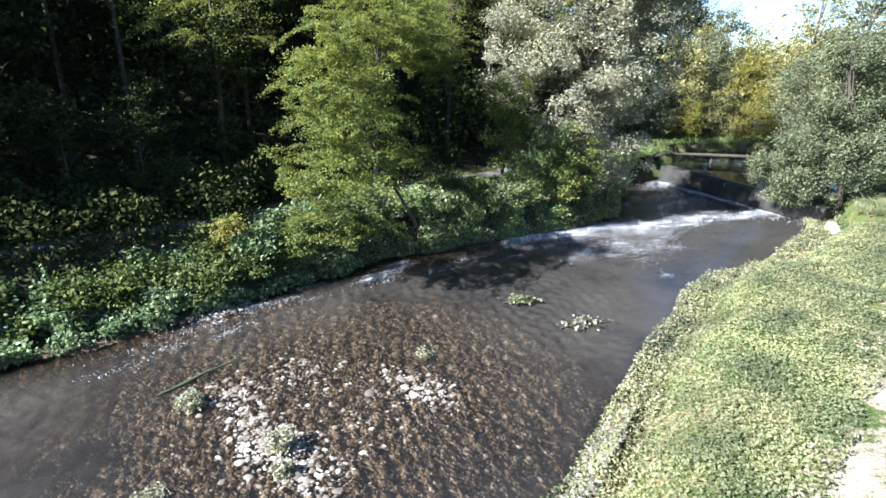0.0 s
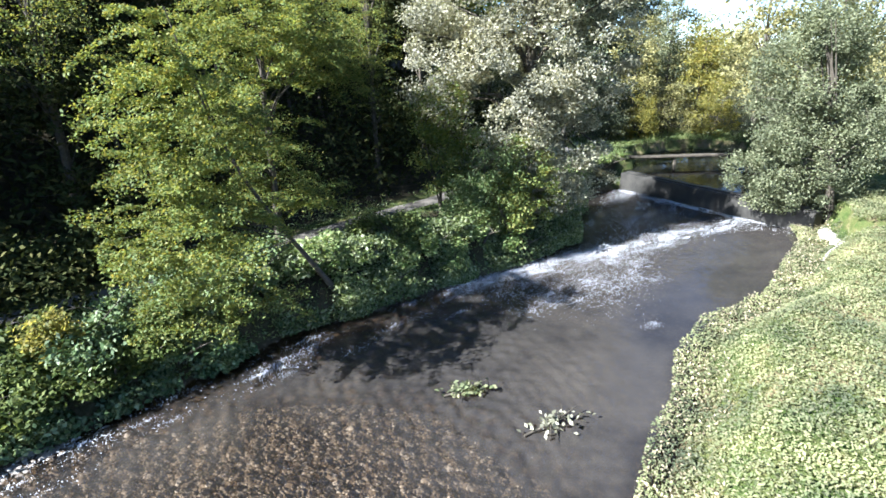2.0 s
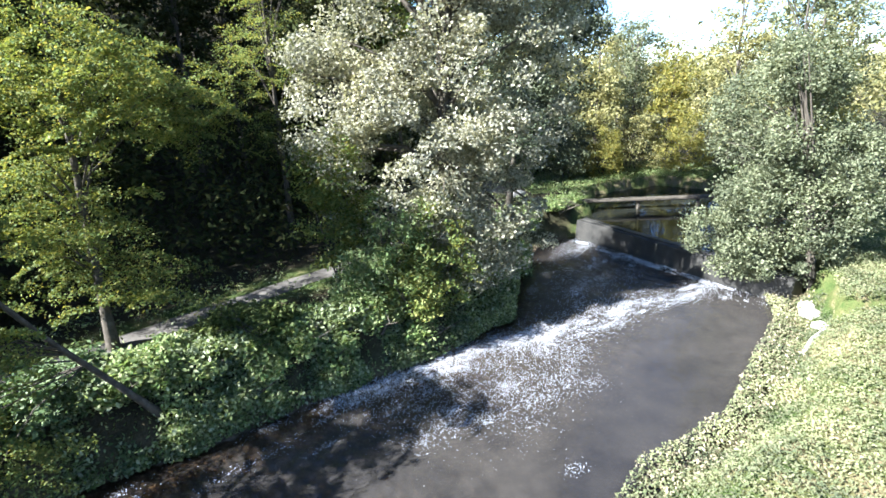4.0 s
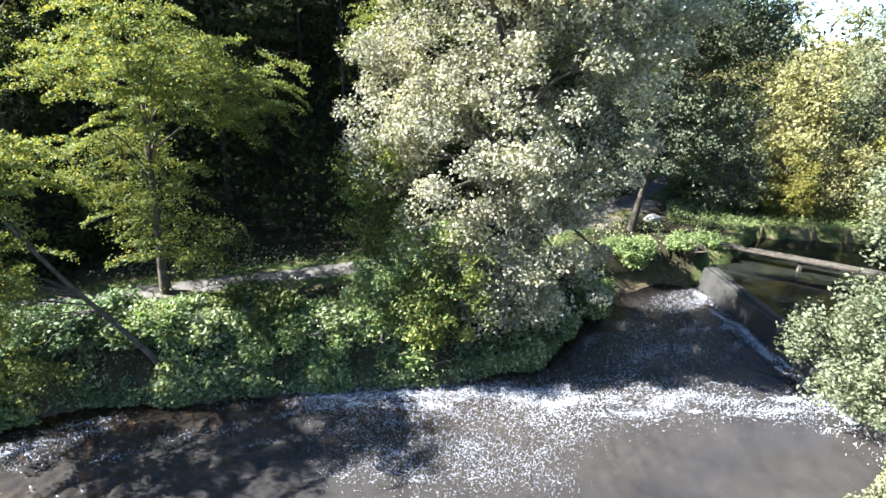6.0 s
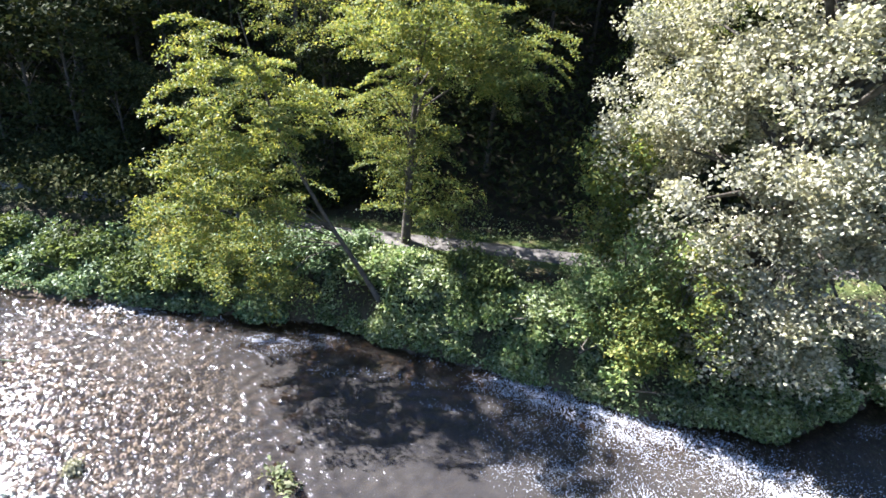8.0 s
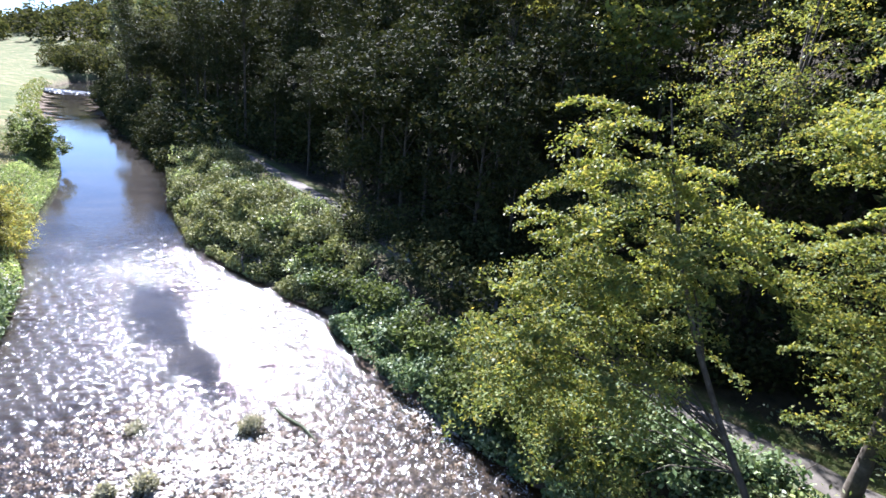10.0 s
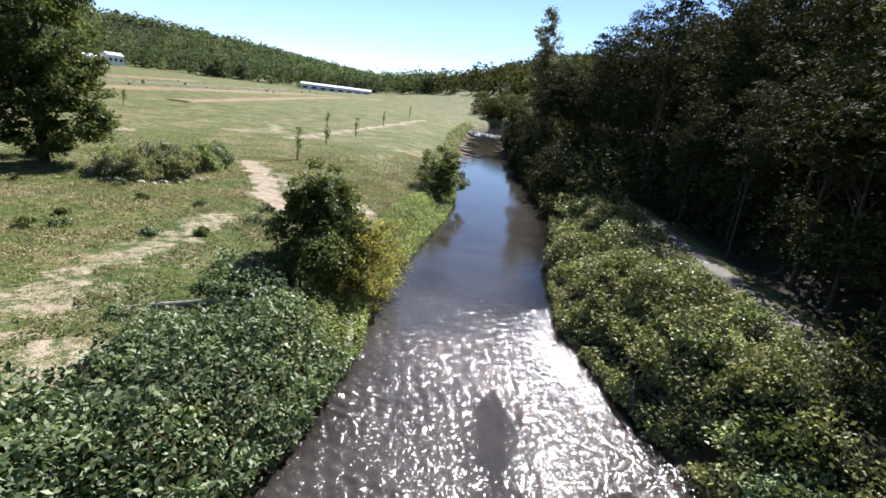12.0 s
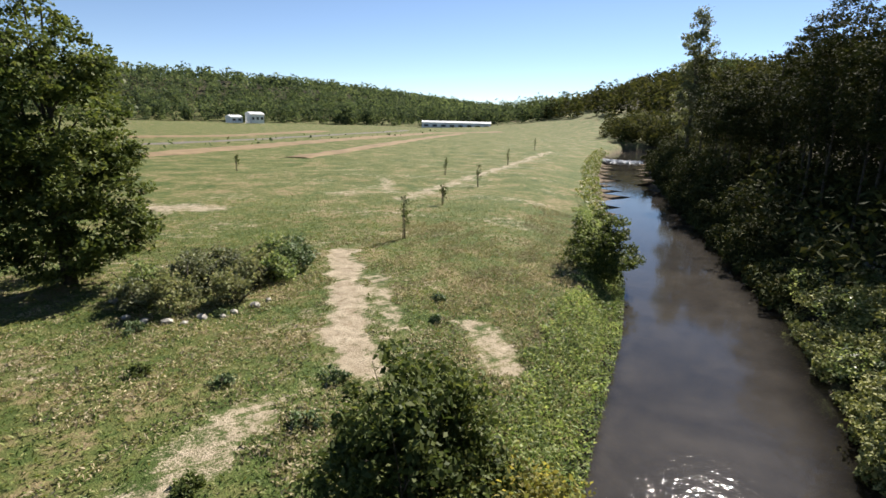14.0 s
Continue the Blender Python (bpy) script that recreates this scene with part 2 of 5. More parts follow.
def water_material(name, mud, clear, ripple, rough=0.06):
    """Murky water: a part of the light passes to the bed, a part is scattered by silt, the rest is mirrored."""
    m, nt, b = mat_base(name)
    nt.nodes.remove(b)
    tr, df, gl = (nt.nodes.new("ShaderNodeBsdf" + k) for k in ("Transparent", "Diffuse", "Anisotropic"))
    tr.inputs["Color"].default_value = (0.78, 0.70, 0.60, 1)
    streaks = math_node(nt, "ADD", math_node(nt, "MULTIPLY", noise_tex(nt, 0.22, 4, 0.6, 1.2), 0.7), math_node(nt, "MULTIPLY", noise_tex(nt, 1.7, 3, 0.6, 0.8), 0.3))
    nt.links.new(mix_col(nt, 1.0, mud, ramp(nt, streaks, [(0.35, (0.62, 0.64, 0.70)), (0.65, (1.38, 1.36, 1.32))]), "MULTIPLY"), df.inputs["Color"])
    body = nt.nodes.new("ShaderNodeMixShader")
    dp = nt.nodes.new("ShaderNodeAttribute")
    dp.attribute_name = "depth"
    mr = nt.nodes.new("ShaderNodeMapRange")
    for k, v in zip(("From Min", "From Max", "To Min", "To Max"), (0.02, 0.5, 0.92, clear)):
        mr.inputs[k].default_value = v
    nt.links.new(dp.outputs["Fac"], mr.inputs["Value"])
    nt.links.new(mr.outputs[0], body.inputs[0])
    nt.links.new(df.outputs[0], body.inputs[1])
    nt.links.new(tr.outputs[0], body.inputs[2])
    fr = nt.nodes.new("ShaderNodeFresnel")
    fr.inputs["IOR"].default_value = 1.33
    top = nt.nodes.new("ShaderNodeMixShader")
    nt.links.new(fr.outputs[0], top.inputs[0])
    nt.links.new(body.outputs[0], top.inputs[1])
    nt.links.new(gl.outputs[0], top.inputs[2])
    nt.links.new(top.outputs[0], nt.nodes["Material Output"].inputs["Surface"])
    at = nt.nodes.new("ShaderNodeAttribute")
    at.attribute_name = "rapid"
    nt.links.new(math_node(nt, "ADD", math_node(nt, "MULTIPLY", at.outputs["Fac"], 0.07), rough), gl.inputs["Roughness"])
    n1, n2 = noise_tex(nt, 2.6, 3, 0.5, 1.1), noise_tex(nt, 9.0, 2, 0.5, 0.6)
    h = math_node(nt, "ADD", math_node(nt, "MULTIPLY", n1, 0.75), math_node(nt, "MULTIPLY", n2, 0.45))
    amp = math_node(nt, "ADD", math_node(nt, "MULTIPLY", at.outputs["Fac"], 1.0), 0.02)
    h = math_node(nt, "MULTIPLY", h, amp)
    bm = nt.nodes.new("ShaderNodeBump")
    bm.inputs["Strength"].default_value, bm.inputs["Distance"].default_value = 1.0, ripple
    nt.links.new(h, bm.inputs["Height"])
    for nd in (gl, fr):
        nt.links.new(bm.outputs["Normal"], nd.inputs["Normal"])
    return m


M_GROUND = ground_material()
M_WATER = water_material("river_water", (0.056, 0.051, 0.045), 0.35, 0.08, 0.03)
M_POOL = water_material("still_water", (0.02, 0.022, 0.018), 0.35, 0.03, 0.01)

# ---------------------------------------------------------------- shapes
RNG = np.random.default_rng(7)


def mesh_obj(name, verts, faces, material, parent=None, label="", smooth=False):
    """One mesh object from vertex and face arrays; faces of one size as an array."""
    me = bpy.data.meshes.new(name)
    verts = np.asarray(verts, np.float32)
    if isinstance(faces, np.ndarray):
        k = faces.shape[1]
        me.vertices.add(len(verts))
        me.vertices.foreach_set("co", verts.ravel())
        me.loops.add(faces.size)
        me.loops.foreach_set("vertex_index", faces.astype(np.int32).ravel())
        me.polygons.add(len(faces))
        me.polygons.foreach_set("loop_start", np.arange(0, faces.size, k, dtype=np.int32))
        me.update(calc_edges=True)
    else:
        me.from_pydata([tuple(v) for v in verts.tolist()], [], faces)
    if smooth:
        me.polygons.foreach_set("use_smooth", np.ones(len(me.polygons), bool))
    me.materials.append(material)
    ob = new(name, me)
    if parent is not None:
        ob.parent = parent
    if label:
        tagged(ob, label=label)
    return ob


def part(name, bm, material, parent, label=""):
    me = bpy.data.meshes.new(name)
    bm.to_mesh(me)
    bm.free()
    me.materials.append(material)
    ob = new(name, me)
    ob.parent = parent
    if label:
        tagged(ob, label=label)
    return ob


def empty(name, at=(0, 0, 0)):
    ob = new(name)
    ob.location = at
    return ob


def tube(points, radii, sides=7):
    """Vertices and quads of a tapered tube along points."""
    pts = [Vector(p) for p in points]
    vs, fs = [], []
    for i, (p, r) in enumerate(zip(pts, radii)):
        d = (pts[min(i + 1, len(pts) - 1)] - pts[max(i - 1, 0)]).normalized()
        u = d.cross(Vector((0.31, 0.95, 0.07))).normalized()
        v = d.cross(u)
        for s in range(sides):
            a = 2 * math.pi * s / sides
            vs.append(tuple(p + (u * math.cos(a) + v * math.sin(a)) * r))
        if i:
            for s in range(sides):
                q = (s + 1) % sides
                fs.append(((i - 1) * sides + s, (i - 1) * sides + q, i * sides + q, i * sides + s))
    return vs, fs


def join_tubes(tubes):
    vs, fs = [], []
    for v, f in tubes:
        o = len(vs)
        vs += v
        fs += [tuple(i + o for i in q) for q in f]
    return np.array(vs), np.array(fs)


def leaves(centres, size, wide=0.55, up=0.6, spread=0.35, droop=0.0):
    """Pointed four-cornered leaves at the centres: vertices and quads."""
    n = len(centres)
    nrm = RNG.normal(size=(n, 3))
    nrm[:, 2] = np.abs(nrm[:, 2]) * (1 - up) + up * 1.6
    nrm /= np.linalg.norm(nrm, axis=1)[:, None]
    t = RNG.normal(size=(n, 3))
    t[:, 2] -= droop
    t -= nrm * (t * nrm).sum(1)[:, None]
    t /= np.linalg.norm(t, axis=1)[:, None] + 1e-9
    s = np.cross(nrm, t)
    L = size * (1 + spread * RNG.uniform(-1, 1, n))[:, None]
    W = L * wide
    v = np.empty((n, 4, 3))
    v[:, 0] = centres - t * L * 0.5
    v[:, 1] = centres + s * W * 0.5 + nrm * L * 0.08
    v[:, 2] = centres + t * L * 0.5
    v[:, 3] = centres - s * W * 0.5 + nrm * L * 0.08
    return v.reshape(-1, 3), np.arange(4 * n).reshape(-1, 4)


def chips(centres, size, up=0.4, spread=0.35):
    """Three-cornered leaf clumps for woods further off: vertices and triangles."""
    n = len(centres)
    v, _ = leaves(centres, size, 0.8, up, spread)
    return v.reshape(n, 4, 3)[:, :3].reshape(-1, 3), np.arange(3 * n).reshape(-1, 3)


def ball(n, bias=0.33):
    d = RNG.normal(size=(n, 3))
    d /= np.linalg.norm(d, axis=1)[:, None]
    return d * RNG.uniform(0, 1, n)[:, None] ** bias


def crown_points(lobes, clumps, per, clump_r, flat=0.5, bias=0.3):
    """Points of many clumps that fill egg-shaped lobes (x, y, z, rx, ry, rz); also the clumps' centres."""
    lob = np.array(lobes, float)
    vol = (lob[:, 3] * lob[:, 4] * lob[:, 5]) ** 0.8
    pick = RNG.choice(len(lob), clumps, p=vol / vol.sum())
    c = lob[pick, :3] + ball(clumps, bias) * lob[pick, 3:]
    r = clump_r * RNG.uniform(0.55, 1.35, clumps)
    b = ball(clumps * per, 0.4).reshape(clumps, per, 3)
    b[:, :, 2] = np.where(b[:, :, 2] < 0, b[:, :, 2] * 0.65, b[:, :, 2])
    p = c[:, None] + b * (r[:, None] * np.array([1, 1, flat]))[:, None]
    return p.reshape(-1, 3), c


def spray_points(lobes, clumps, per, length, axis):
    """Points of feathery sprays that fan out from the trunk and hang at their tips; also the sprays' centres."""
    lob = np.array(lobes, float)
    vol = lob[:, 3] * lob[:, 4] * lob[:, 5]
    pick = RNG.choice(len(lob), clumps, p=vol / vol.sum())
    c = lob[pick, :3] + ball(clumps, 0.35) * lob[pick, 3:]
    a = np.arctan2(c[:, 1] - axis[1], c[:, 0] - axis[0]) + RNG.normal(0, 0.6, clumps)
    L = (length * RNG.uniform(0.5, 1.5, clumps))[:, None]
    tilt = RNG.normal(0.12, 0.3, clumps)[:, None]
    s = RNG.uniform(-0.6, 1, (clumps, per))
    w = RNG.normal(0, 0.2, (clumps, per)) * (1.1 - 0.6 * np.abs(s)) * L
    z = L * (tilt * s - 0.35 * np.maximum(s, 0) ** 2 + RNG.normal(0, 0.045, (clumps, per))) + 0.25 * w * RNG.normal(0, 1, (clumps, 1))
    ca, sa = np.cos(a)[:, None], np.sin(a)[:, None]
    p = np.stack([c[:, :1] + s * L * ca - w * sa, c[:, 1:2] + s * L * sa + w * ca, c[:, 2:] + z], -1)
    return p.reshape(-1, 3), c


def build_tree(name, base, lobes, material, clumps, per, clump_r, leaf, flat=0.5, trunk_r=0.14, stems=1, limbs=14, wide=0.55,
               up=0.6, droop=0.0, bend=(0, 0), label="", category="tree", group="", bias=0.3, bark=None, spray=False, chip=False, split=False):
    """A tree: tapered stems with limbs that reach into the clumps, and a crown of leaves. Lobes stand relative to the base."""
    th = empty(name, base)
    p, c = spray_points(lobes, clumps, per, clump_r, np.mean([l[:2] for l in lobes], axis=0)) if spray else crown_points(lobes, clumps, per, clump_r, flat, bias)
    p = p[p[:, 2] > 0.02]
    top = max(l[2] + 0.5 * l[5] for l in lobes)
    mid = np.mean([l[:2] for l in lobes], axis=0)
    tubes, arms = [], []
    for s in range(stems):
        off = np.array([RNG.uniform(-1, 1), RNG.uniform(-1, 1)]) * (0.25 * (stems > 1))
        lean = np.array([RNG.uniform(-1, 1), RNG.uniform(-1, 1)]) * (0.9 * (stems > 1) + 0.15)
        pts, rad = [], []
        for k in range(7):
            u = k / 6
            xy = off + (mid + lean) * u ** 1.3 + np.array(bend) * math.sin(u * math.pi)
            pts.append((xy[0], xy[1], -0.15 + u * (top + 0.15)))
            rad.append(trunk_r * (1.25 - 1.05 * u) * (1.35 if k == 0 else 1) / (1 + 0.25 * (stems - 1)))
        tubes.append(tube(pts, rad))
        for q in RNG.choice(len(c), min(limbs, len(c)), replace=False):
            e = c[q]
            u = min(0.92, max(0.25, (e[2] * 0.72) / top))
            k = u * 6
            a = np.array(pts[int(k)]) * (1 - k % 1) + np.array(pts[min(6, int(k) + 1)]) * (k % 1)
            m = (a + e) / 2 + np.array([0, 0, 0.12 * np.linalg.norm(e - a)])
            r = trunk_r * 0.34
            (arms if split else tubes).append(tube([a, m, e], [r, r * 0.6, r * 0.18], 5))
    v, f = join_tubes(tubes)
    trunk = mesh_obj("trunk", v, f, bark or M_BARK, th, smooth=True)
    for arm in arms:
        v, f = join_tubes([arm])
        mesh_obj("limb", v, f, bark or M_BARK, trunk, smooth=True)
    v, f = chips(p, leaf, up) if chip else leaves(p, leaf, wide, up, droop=droop)
    mesh_obj("crown", v, f, material, th)
    return tagged(th, label, category, group)

# ---------------------------------------------------------------- plan of the valley
WOOD_BANK = [(14.1, 32.7), (11.7, 32.5), (9.4, 30), (8.9, 27.5), (8.2, 24.9), (5.7, 22.6), (2.5, 21), (0, 19.5), (-2.5, 18.2), (-4.7, 16.0), (-7.6, 13.4),
             (-9.8, 11.5), (-12.5, 9.6), (-15.0, 6.25), (-18.2, 2.4), (-22.3, -0.6), (-29.2, -4.2), (-37, -8.8), (-50, -18.5), (-81, -41.5), (-125, -70), (-170, -95)]
FIELD_BANK = [(17.4, 24.0), (16.9, 22.9), (16.3, 22), (14.5, 20.3), (12, 17.8), (9.5, 16.7), (8, 15.2), (7, 13.4), (6.1, 12.5), (4.2, 9.5), (2.6, 7), (0.8, 5.4),
              (-2, 4), (-4.6, 2.2), (-8.05, 0.85), (-11.5, -1.3), (-14.45, -4.0), (-20.3, -7.5), (-27, -11.3), (-33, -15.2), (-50, -28.5), (-80, -52), (-125, -84), (-170, -108)]
RIVER = WOOD_BANK + FIELD_BANK[::-1]
POOL = [(13.9, 32.4), (17.6, 23.8), (20.5, 26), (23, 30), (23.5, 35.5), (20.5, 38.8), (16.2, 37.6)]
WALKWAY = [(13, 48), (11, 41), (8.2, 34.5), (5.2, 29.6), (3, 27), (1, 25.4), (-1.2, 23.4), (-3, 21.9), (-5, 19.9), (-8.5, 17.3), (-12, 14.6), (-16.5, 11.6), (-22.5, 8), (-27, 5),
           (-36, -1.3), (-44, -7.4), (-52, -14), (-80, -34), (-125, -62)]


def smooth(a, b, x):
    u = np.clip((x - a) / (b - a), 0, 1)
    return u * u * (3 - 2 * u)


def line_dist(p, line):
    best = np.full(len(p), 1e9)
    for (ax, ay), (bx, by) in zip(line, line[1:]):
        dx, dy = bx - ax, by - ay
        u = np.clip(((p[:, 0] - ax) * dx + (p[:, 1] - ay) * dy) / (dx * dx + dy * dy), 0, 1)
        best = np.minimum(best, np.hypot(p[:, 0] - ax - u * dx, p[:, 1] - ay - u * dy))
    return best


def inside(p, poly):
    r = np.zeros(len(p), bool)
    for (ax, ay), (bx, by) in zip(poly, poly[1:] + poly[:1]):
        c = (ay > p[:, 1]) != (by > p[:, 1])
        x = ax + (p[:, 1] - ay) / (by - ay + 1e-12) * (bx - ax)
        r ^= c & (p[:, 0] < x)
    return r


def wobble(p, s, seed=0.0):
    """Cheap smooth noise from -1 to 1."""
    x, y = p[:, 0] / s + seed, p[:, 1] / s - seed * 1.7
    return (np.sin(x * 1.3 + 1.9 * np.sin(y * 0.7)) + np.sin(y * 1.7 + 1.3 * np.sin(x * 1.1 + 2)) + np.sin((x + y) * 2.3 + 1.1)) / 3


BAR = (-2.0, 9.6)


def survey(p):
    """Height of the ground, and the shares of sand, leaf fall with painted shade, and river gravel."""
    p = np.asarray(p, float).reshape(-1, 2)
    dw, df = line_dist(p, WOOD_BANK), line_dist(p, FIELD_BANK)
    ri, po = inside(p, RIVER), inside(p, POOL)
    dp = line_dist(p, POOL + POOL[:1])
    edge = np.minimum(dw, df)
    wood = (dw < df)
    bar = np.exp(-(((p[:, 0] - BAR[0]) * 0.82 + (p[:, 1] - BAR[1]) * 0.57) / 5.6) ** 4 - (((p[:, 1] - BAR[1]) * 0.82 - (p[:, 0] - BAR[0]) * 0.57) / 5.0) ** 4)
    shoal = np.exp(-(((p[:, 0] + 4.0) * 0.8 + (p[:, 1] - 8.4) * 0.6) / 3.6) ** 2 - (((p[:, 1] - 8.4) * 0.8 - (p[:, 0] + 4.0) * 0.6) / 3.0) ** 2)
    bed = -0.55 * smooth(0, np.where(df < dw, 0.9, 2.2), edge) + 0.492 * bar + 0.03 * shoal + 0.035 * wobble(p, 0.9)
    far = np.hypot(p[:, 0], p[:, 1])
    start = 9.5 + 70 * smooth(-4, 16, p[:, 0])
    rise = np.maximum(0, dw - start)
    hill = 44 * (1 - np.exp(-rise / 95.0)) * smooth(24, -12, p[:, 0])
    hw = 1.35 * smooth(-0.1, 0.9 + 1.9 * smooth(-5, -9, p[:, 0]), dw) + 0.15 * smooth(1.2, 3, dw) + hill
    axis = np.abs(p[:, 0] * 0.55 - p[:, 1] * 0.83)
    far_hill = 38 * smooth(370, 600, far) * smooth(0, 420, axis) * (p[:, 1] < 100)
    along, across = -p[:, 0] * 0.9 - p[:, 1] * 0.44, p[:, 0] * 0.44 - p[:, 1] * 0.9
    far_hill = far_hill + 46 * np.exp(-((along - 560) / 190) ** 2 - (across / 105) ** 2)
    hf = 1.0 * smooth(0, 1.6, df) + 0.7 * smooth(1.6, 9, df) + 0.12 * wobble(p, 7, 3) * smooth(3, 12, df) + far_hill + 2.2 * smooth(60, 260, df)
    h = np.where(wood, hw, hf)
    h = np.where(ri, bed, h)
    lip = np.minimum(dp, 60)
    at_weir = line_dist(p, [(13.9, 32.3), (17.3, 24.3)]) < 0.95
    h = np.where(po, -0.2, np.where((dp < 3) & ~ri & (h > 0.6), np.maximum(h, 0.6 + 0.8 * smooth(0, 0.8, lip)), h))
    h = np.where(at_weir, np.minimum(h, -0.15), h)
    h = h - 0.12 * smooth(0.75, 0.25, line_dist(p, [(-6.0, -4.85), (-9.6, -3.5)])) * (~ri)
    way = line_dist(p, WALKWAY)
    flat_way = smooth(2.2, 1.0, way) * (~ri)
    h = h * (1 - flat_way) + np.clip(h, 1.3, 1.62) * flat_way
    # bare sandy tracks of the meadow
    tracks = [([(-3, -3.4), (-5.4, -5.6), (-7, -6.9), (-8.8, -8.2), (-11.4, -9.9), (-13.6, -11.2)], 0.75), ([(-16.6, -12.6), (-17.8, -15), (-20.1, -19.8), (-22, -23.5)], 0.7),
              ([(-19.1, -14.2), (-21.2, -19.1)], 0.5), ([(-35, -37.5), (-44, -43.5), (-51.6, -48.8), (-76.6, -64.4), (-105, -83.5)], 0.9), ([(-21.8, -13.1), (-20.9, -10.2)], 0.8),
              ([(3.4, 2.5), (5.6, 4.9), (8.2, 7.0), (10.8, 9.6), (15.5, 14.2), (21, 19.5), (26, 24)], 1.3), ([(-17, -41), (-14, -44), (-20, -40)], 1.6), ([(-3.5, -2), (-6, -3.2)], 0.75), ([(-31, -44), (-36, -42), (-42, -52)], 0.81)]
    sand = np.zeros(len(p))
    for line, w in tracks:
        sand = np.maximum(sand, smooth(w * 1.7, w * 0.3, line_dist(p, line) + 0.45 * wobble(p, 0.8, 5)) * (0.8 if w > 0.82 else 0.95 if w == 0.7 else 0.58 if w < 0.8 else 0.6))
    sand = np.maximum(sand, 0.4 * (~wood) * smooth(-0.2, 0.7, wobble(p, 2.6, 9)) * smooth(2.5, 5, df) * smooth(55, 25, df))
    sand = np.where(ri | po, 0, np.maximum(sand * (~wood), smooth(1.5, 0.5, line_dist(p, [(9.0, 34.6), (12.6, 34.9), (11, 38.5)]) + 0.4 * wobble(p, 0.9, 4))))
    # covers ground under woods, far hill trees and nettles, darkened as if shaded
    litter_shade = np.where(far_hill > 14, 0.9, 0) + np.where(wood & ~ri, smooth(-0.2, 0.5, dw) * smooth(0.8, 1.6, way), 0) * (dp > 1) + 0.8 * (~wood & ~ri) * smooth(4.2, 3.4, df) * smooth(1.5, 0.8, p[:, 0]) * smooth(-12.6, -12.0, p[:, 0])
    gravel = np.where(ri, 1.0, smooth(0.4, 0.1, edge) * 0.5)
    return h, sand, litter_shade, gravel


def height(x, y):
    return float(survey([(x, y)])[0][0])


def axis_lines(lo, hi, step, reach, grow=1.22, low_grow=1.06, mid=-100.0):
    a = list(np.arange(lo, hi + 1e-6, step))
    s = step
    while a[-1] < reach:
        s *= grow
        a.append(a[-1] + s)
    while a[0] > mid:
        a.insert(0, a[0] - 1.9)
    s = 1.9
    while a[0] > -reach:
        s *= low_grow
        a.insert(0, a[0] - s)
    return np.array(a)


gx, gy = axis_lines(-48, 26, 0.38, 2600, mid=-172), axis_lines(-34, 46, 0.38, 2600, mid=-112)
P2 = np.stack(np.meshgrid(gx, gy, indexing="xy"), -1).reshape(-1, 2)
gh, g_sand, g_litter_shade, g_gravel = survey(P2)
nx, ny = len(gx), len(gy)
idx = np.arange(nx * ny).reshape(ny, nx)
quads = np.stack([idx[:-1, :-1], idx[:-1, 1:], idx[1:, 1:], idx[1:, :-1]], -1).reshape(-1, 4)
ground = mesh_obj("ground", np.column_stack([P2, gh]), quads, M_GROUND, smooth=True)
att = ground.data.color_attributes.new("soil", "FLOAT_COLOR", "POINT")
att.data.foreach_set("color", np.column_stack([g_sand, g_litter_shade, g_gravel, np.ones(len(gh))]).astype(np.float32).ravel())
tagged(ground, "grassy river valley ground with bare sandy tracks and gravel bed", "ground", kind="structure")


def waves(g):
    """Short crossing ripples of running water, most of them athwart the stream."""
    r = np.random.default_rng(31)
    h = np.zeros(len(g))
    for _ in range(30):
        long = r.uniform(0.16, 0.5)
        turn = r.uniform(0, 6.28)
        k = 2 * math.pi / long
        h += long * 0.0125 * np.sin(k * (g[:, 0] * math.cos(turn) + g[:, 1] * math.sin(turn)) + r.uniform(0, 6.28) + 1.6 * wobble(g, 1.3, r.uniform(0, 9)))
    return h * (0.75 + 0.45 * wobble(g, 1.9, 4))


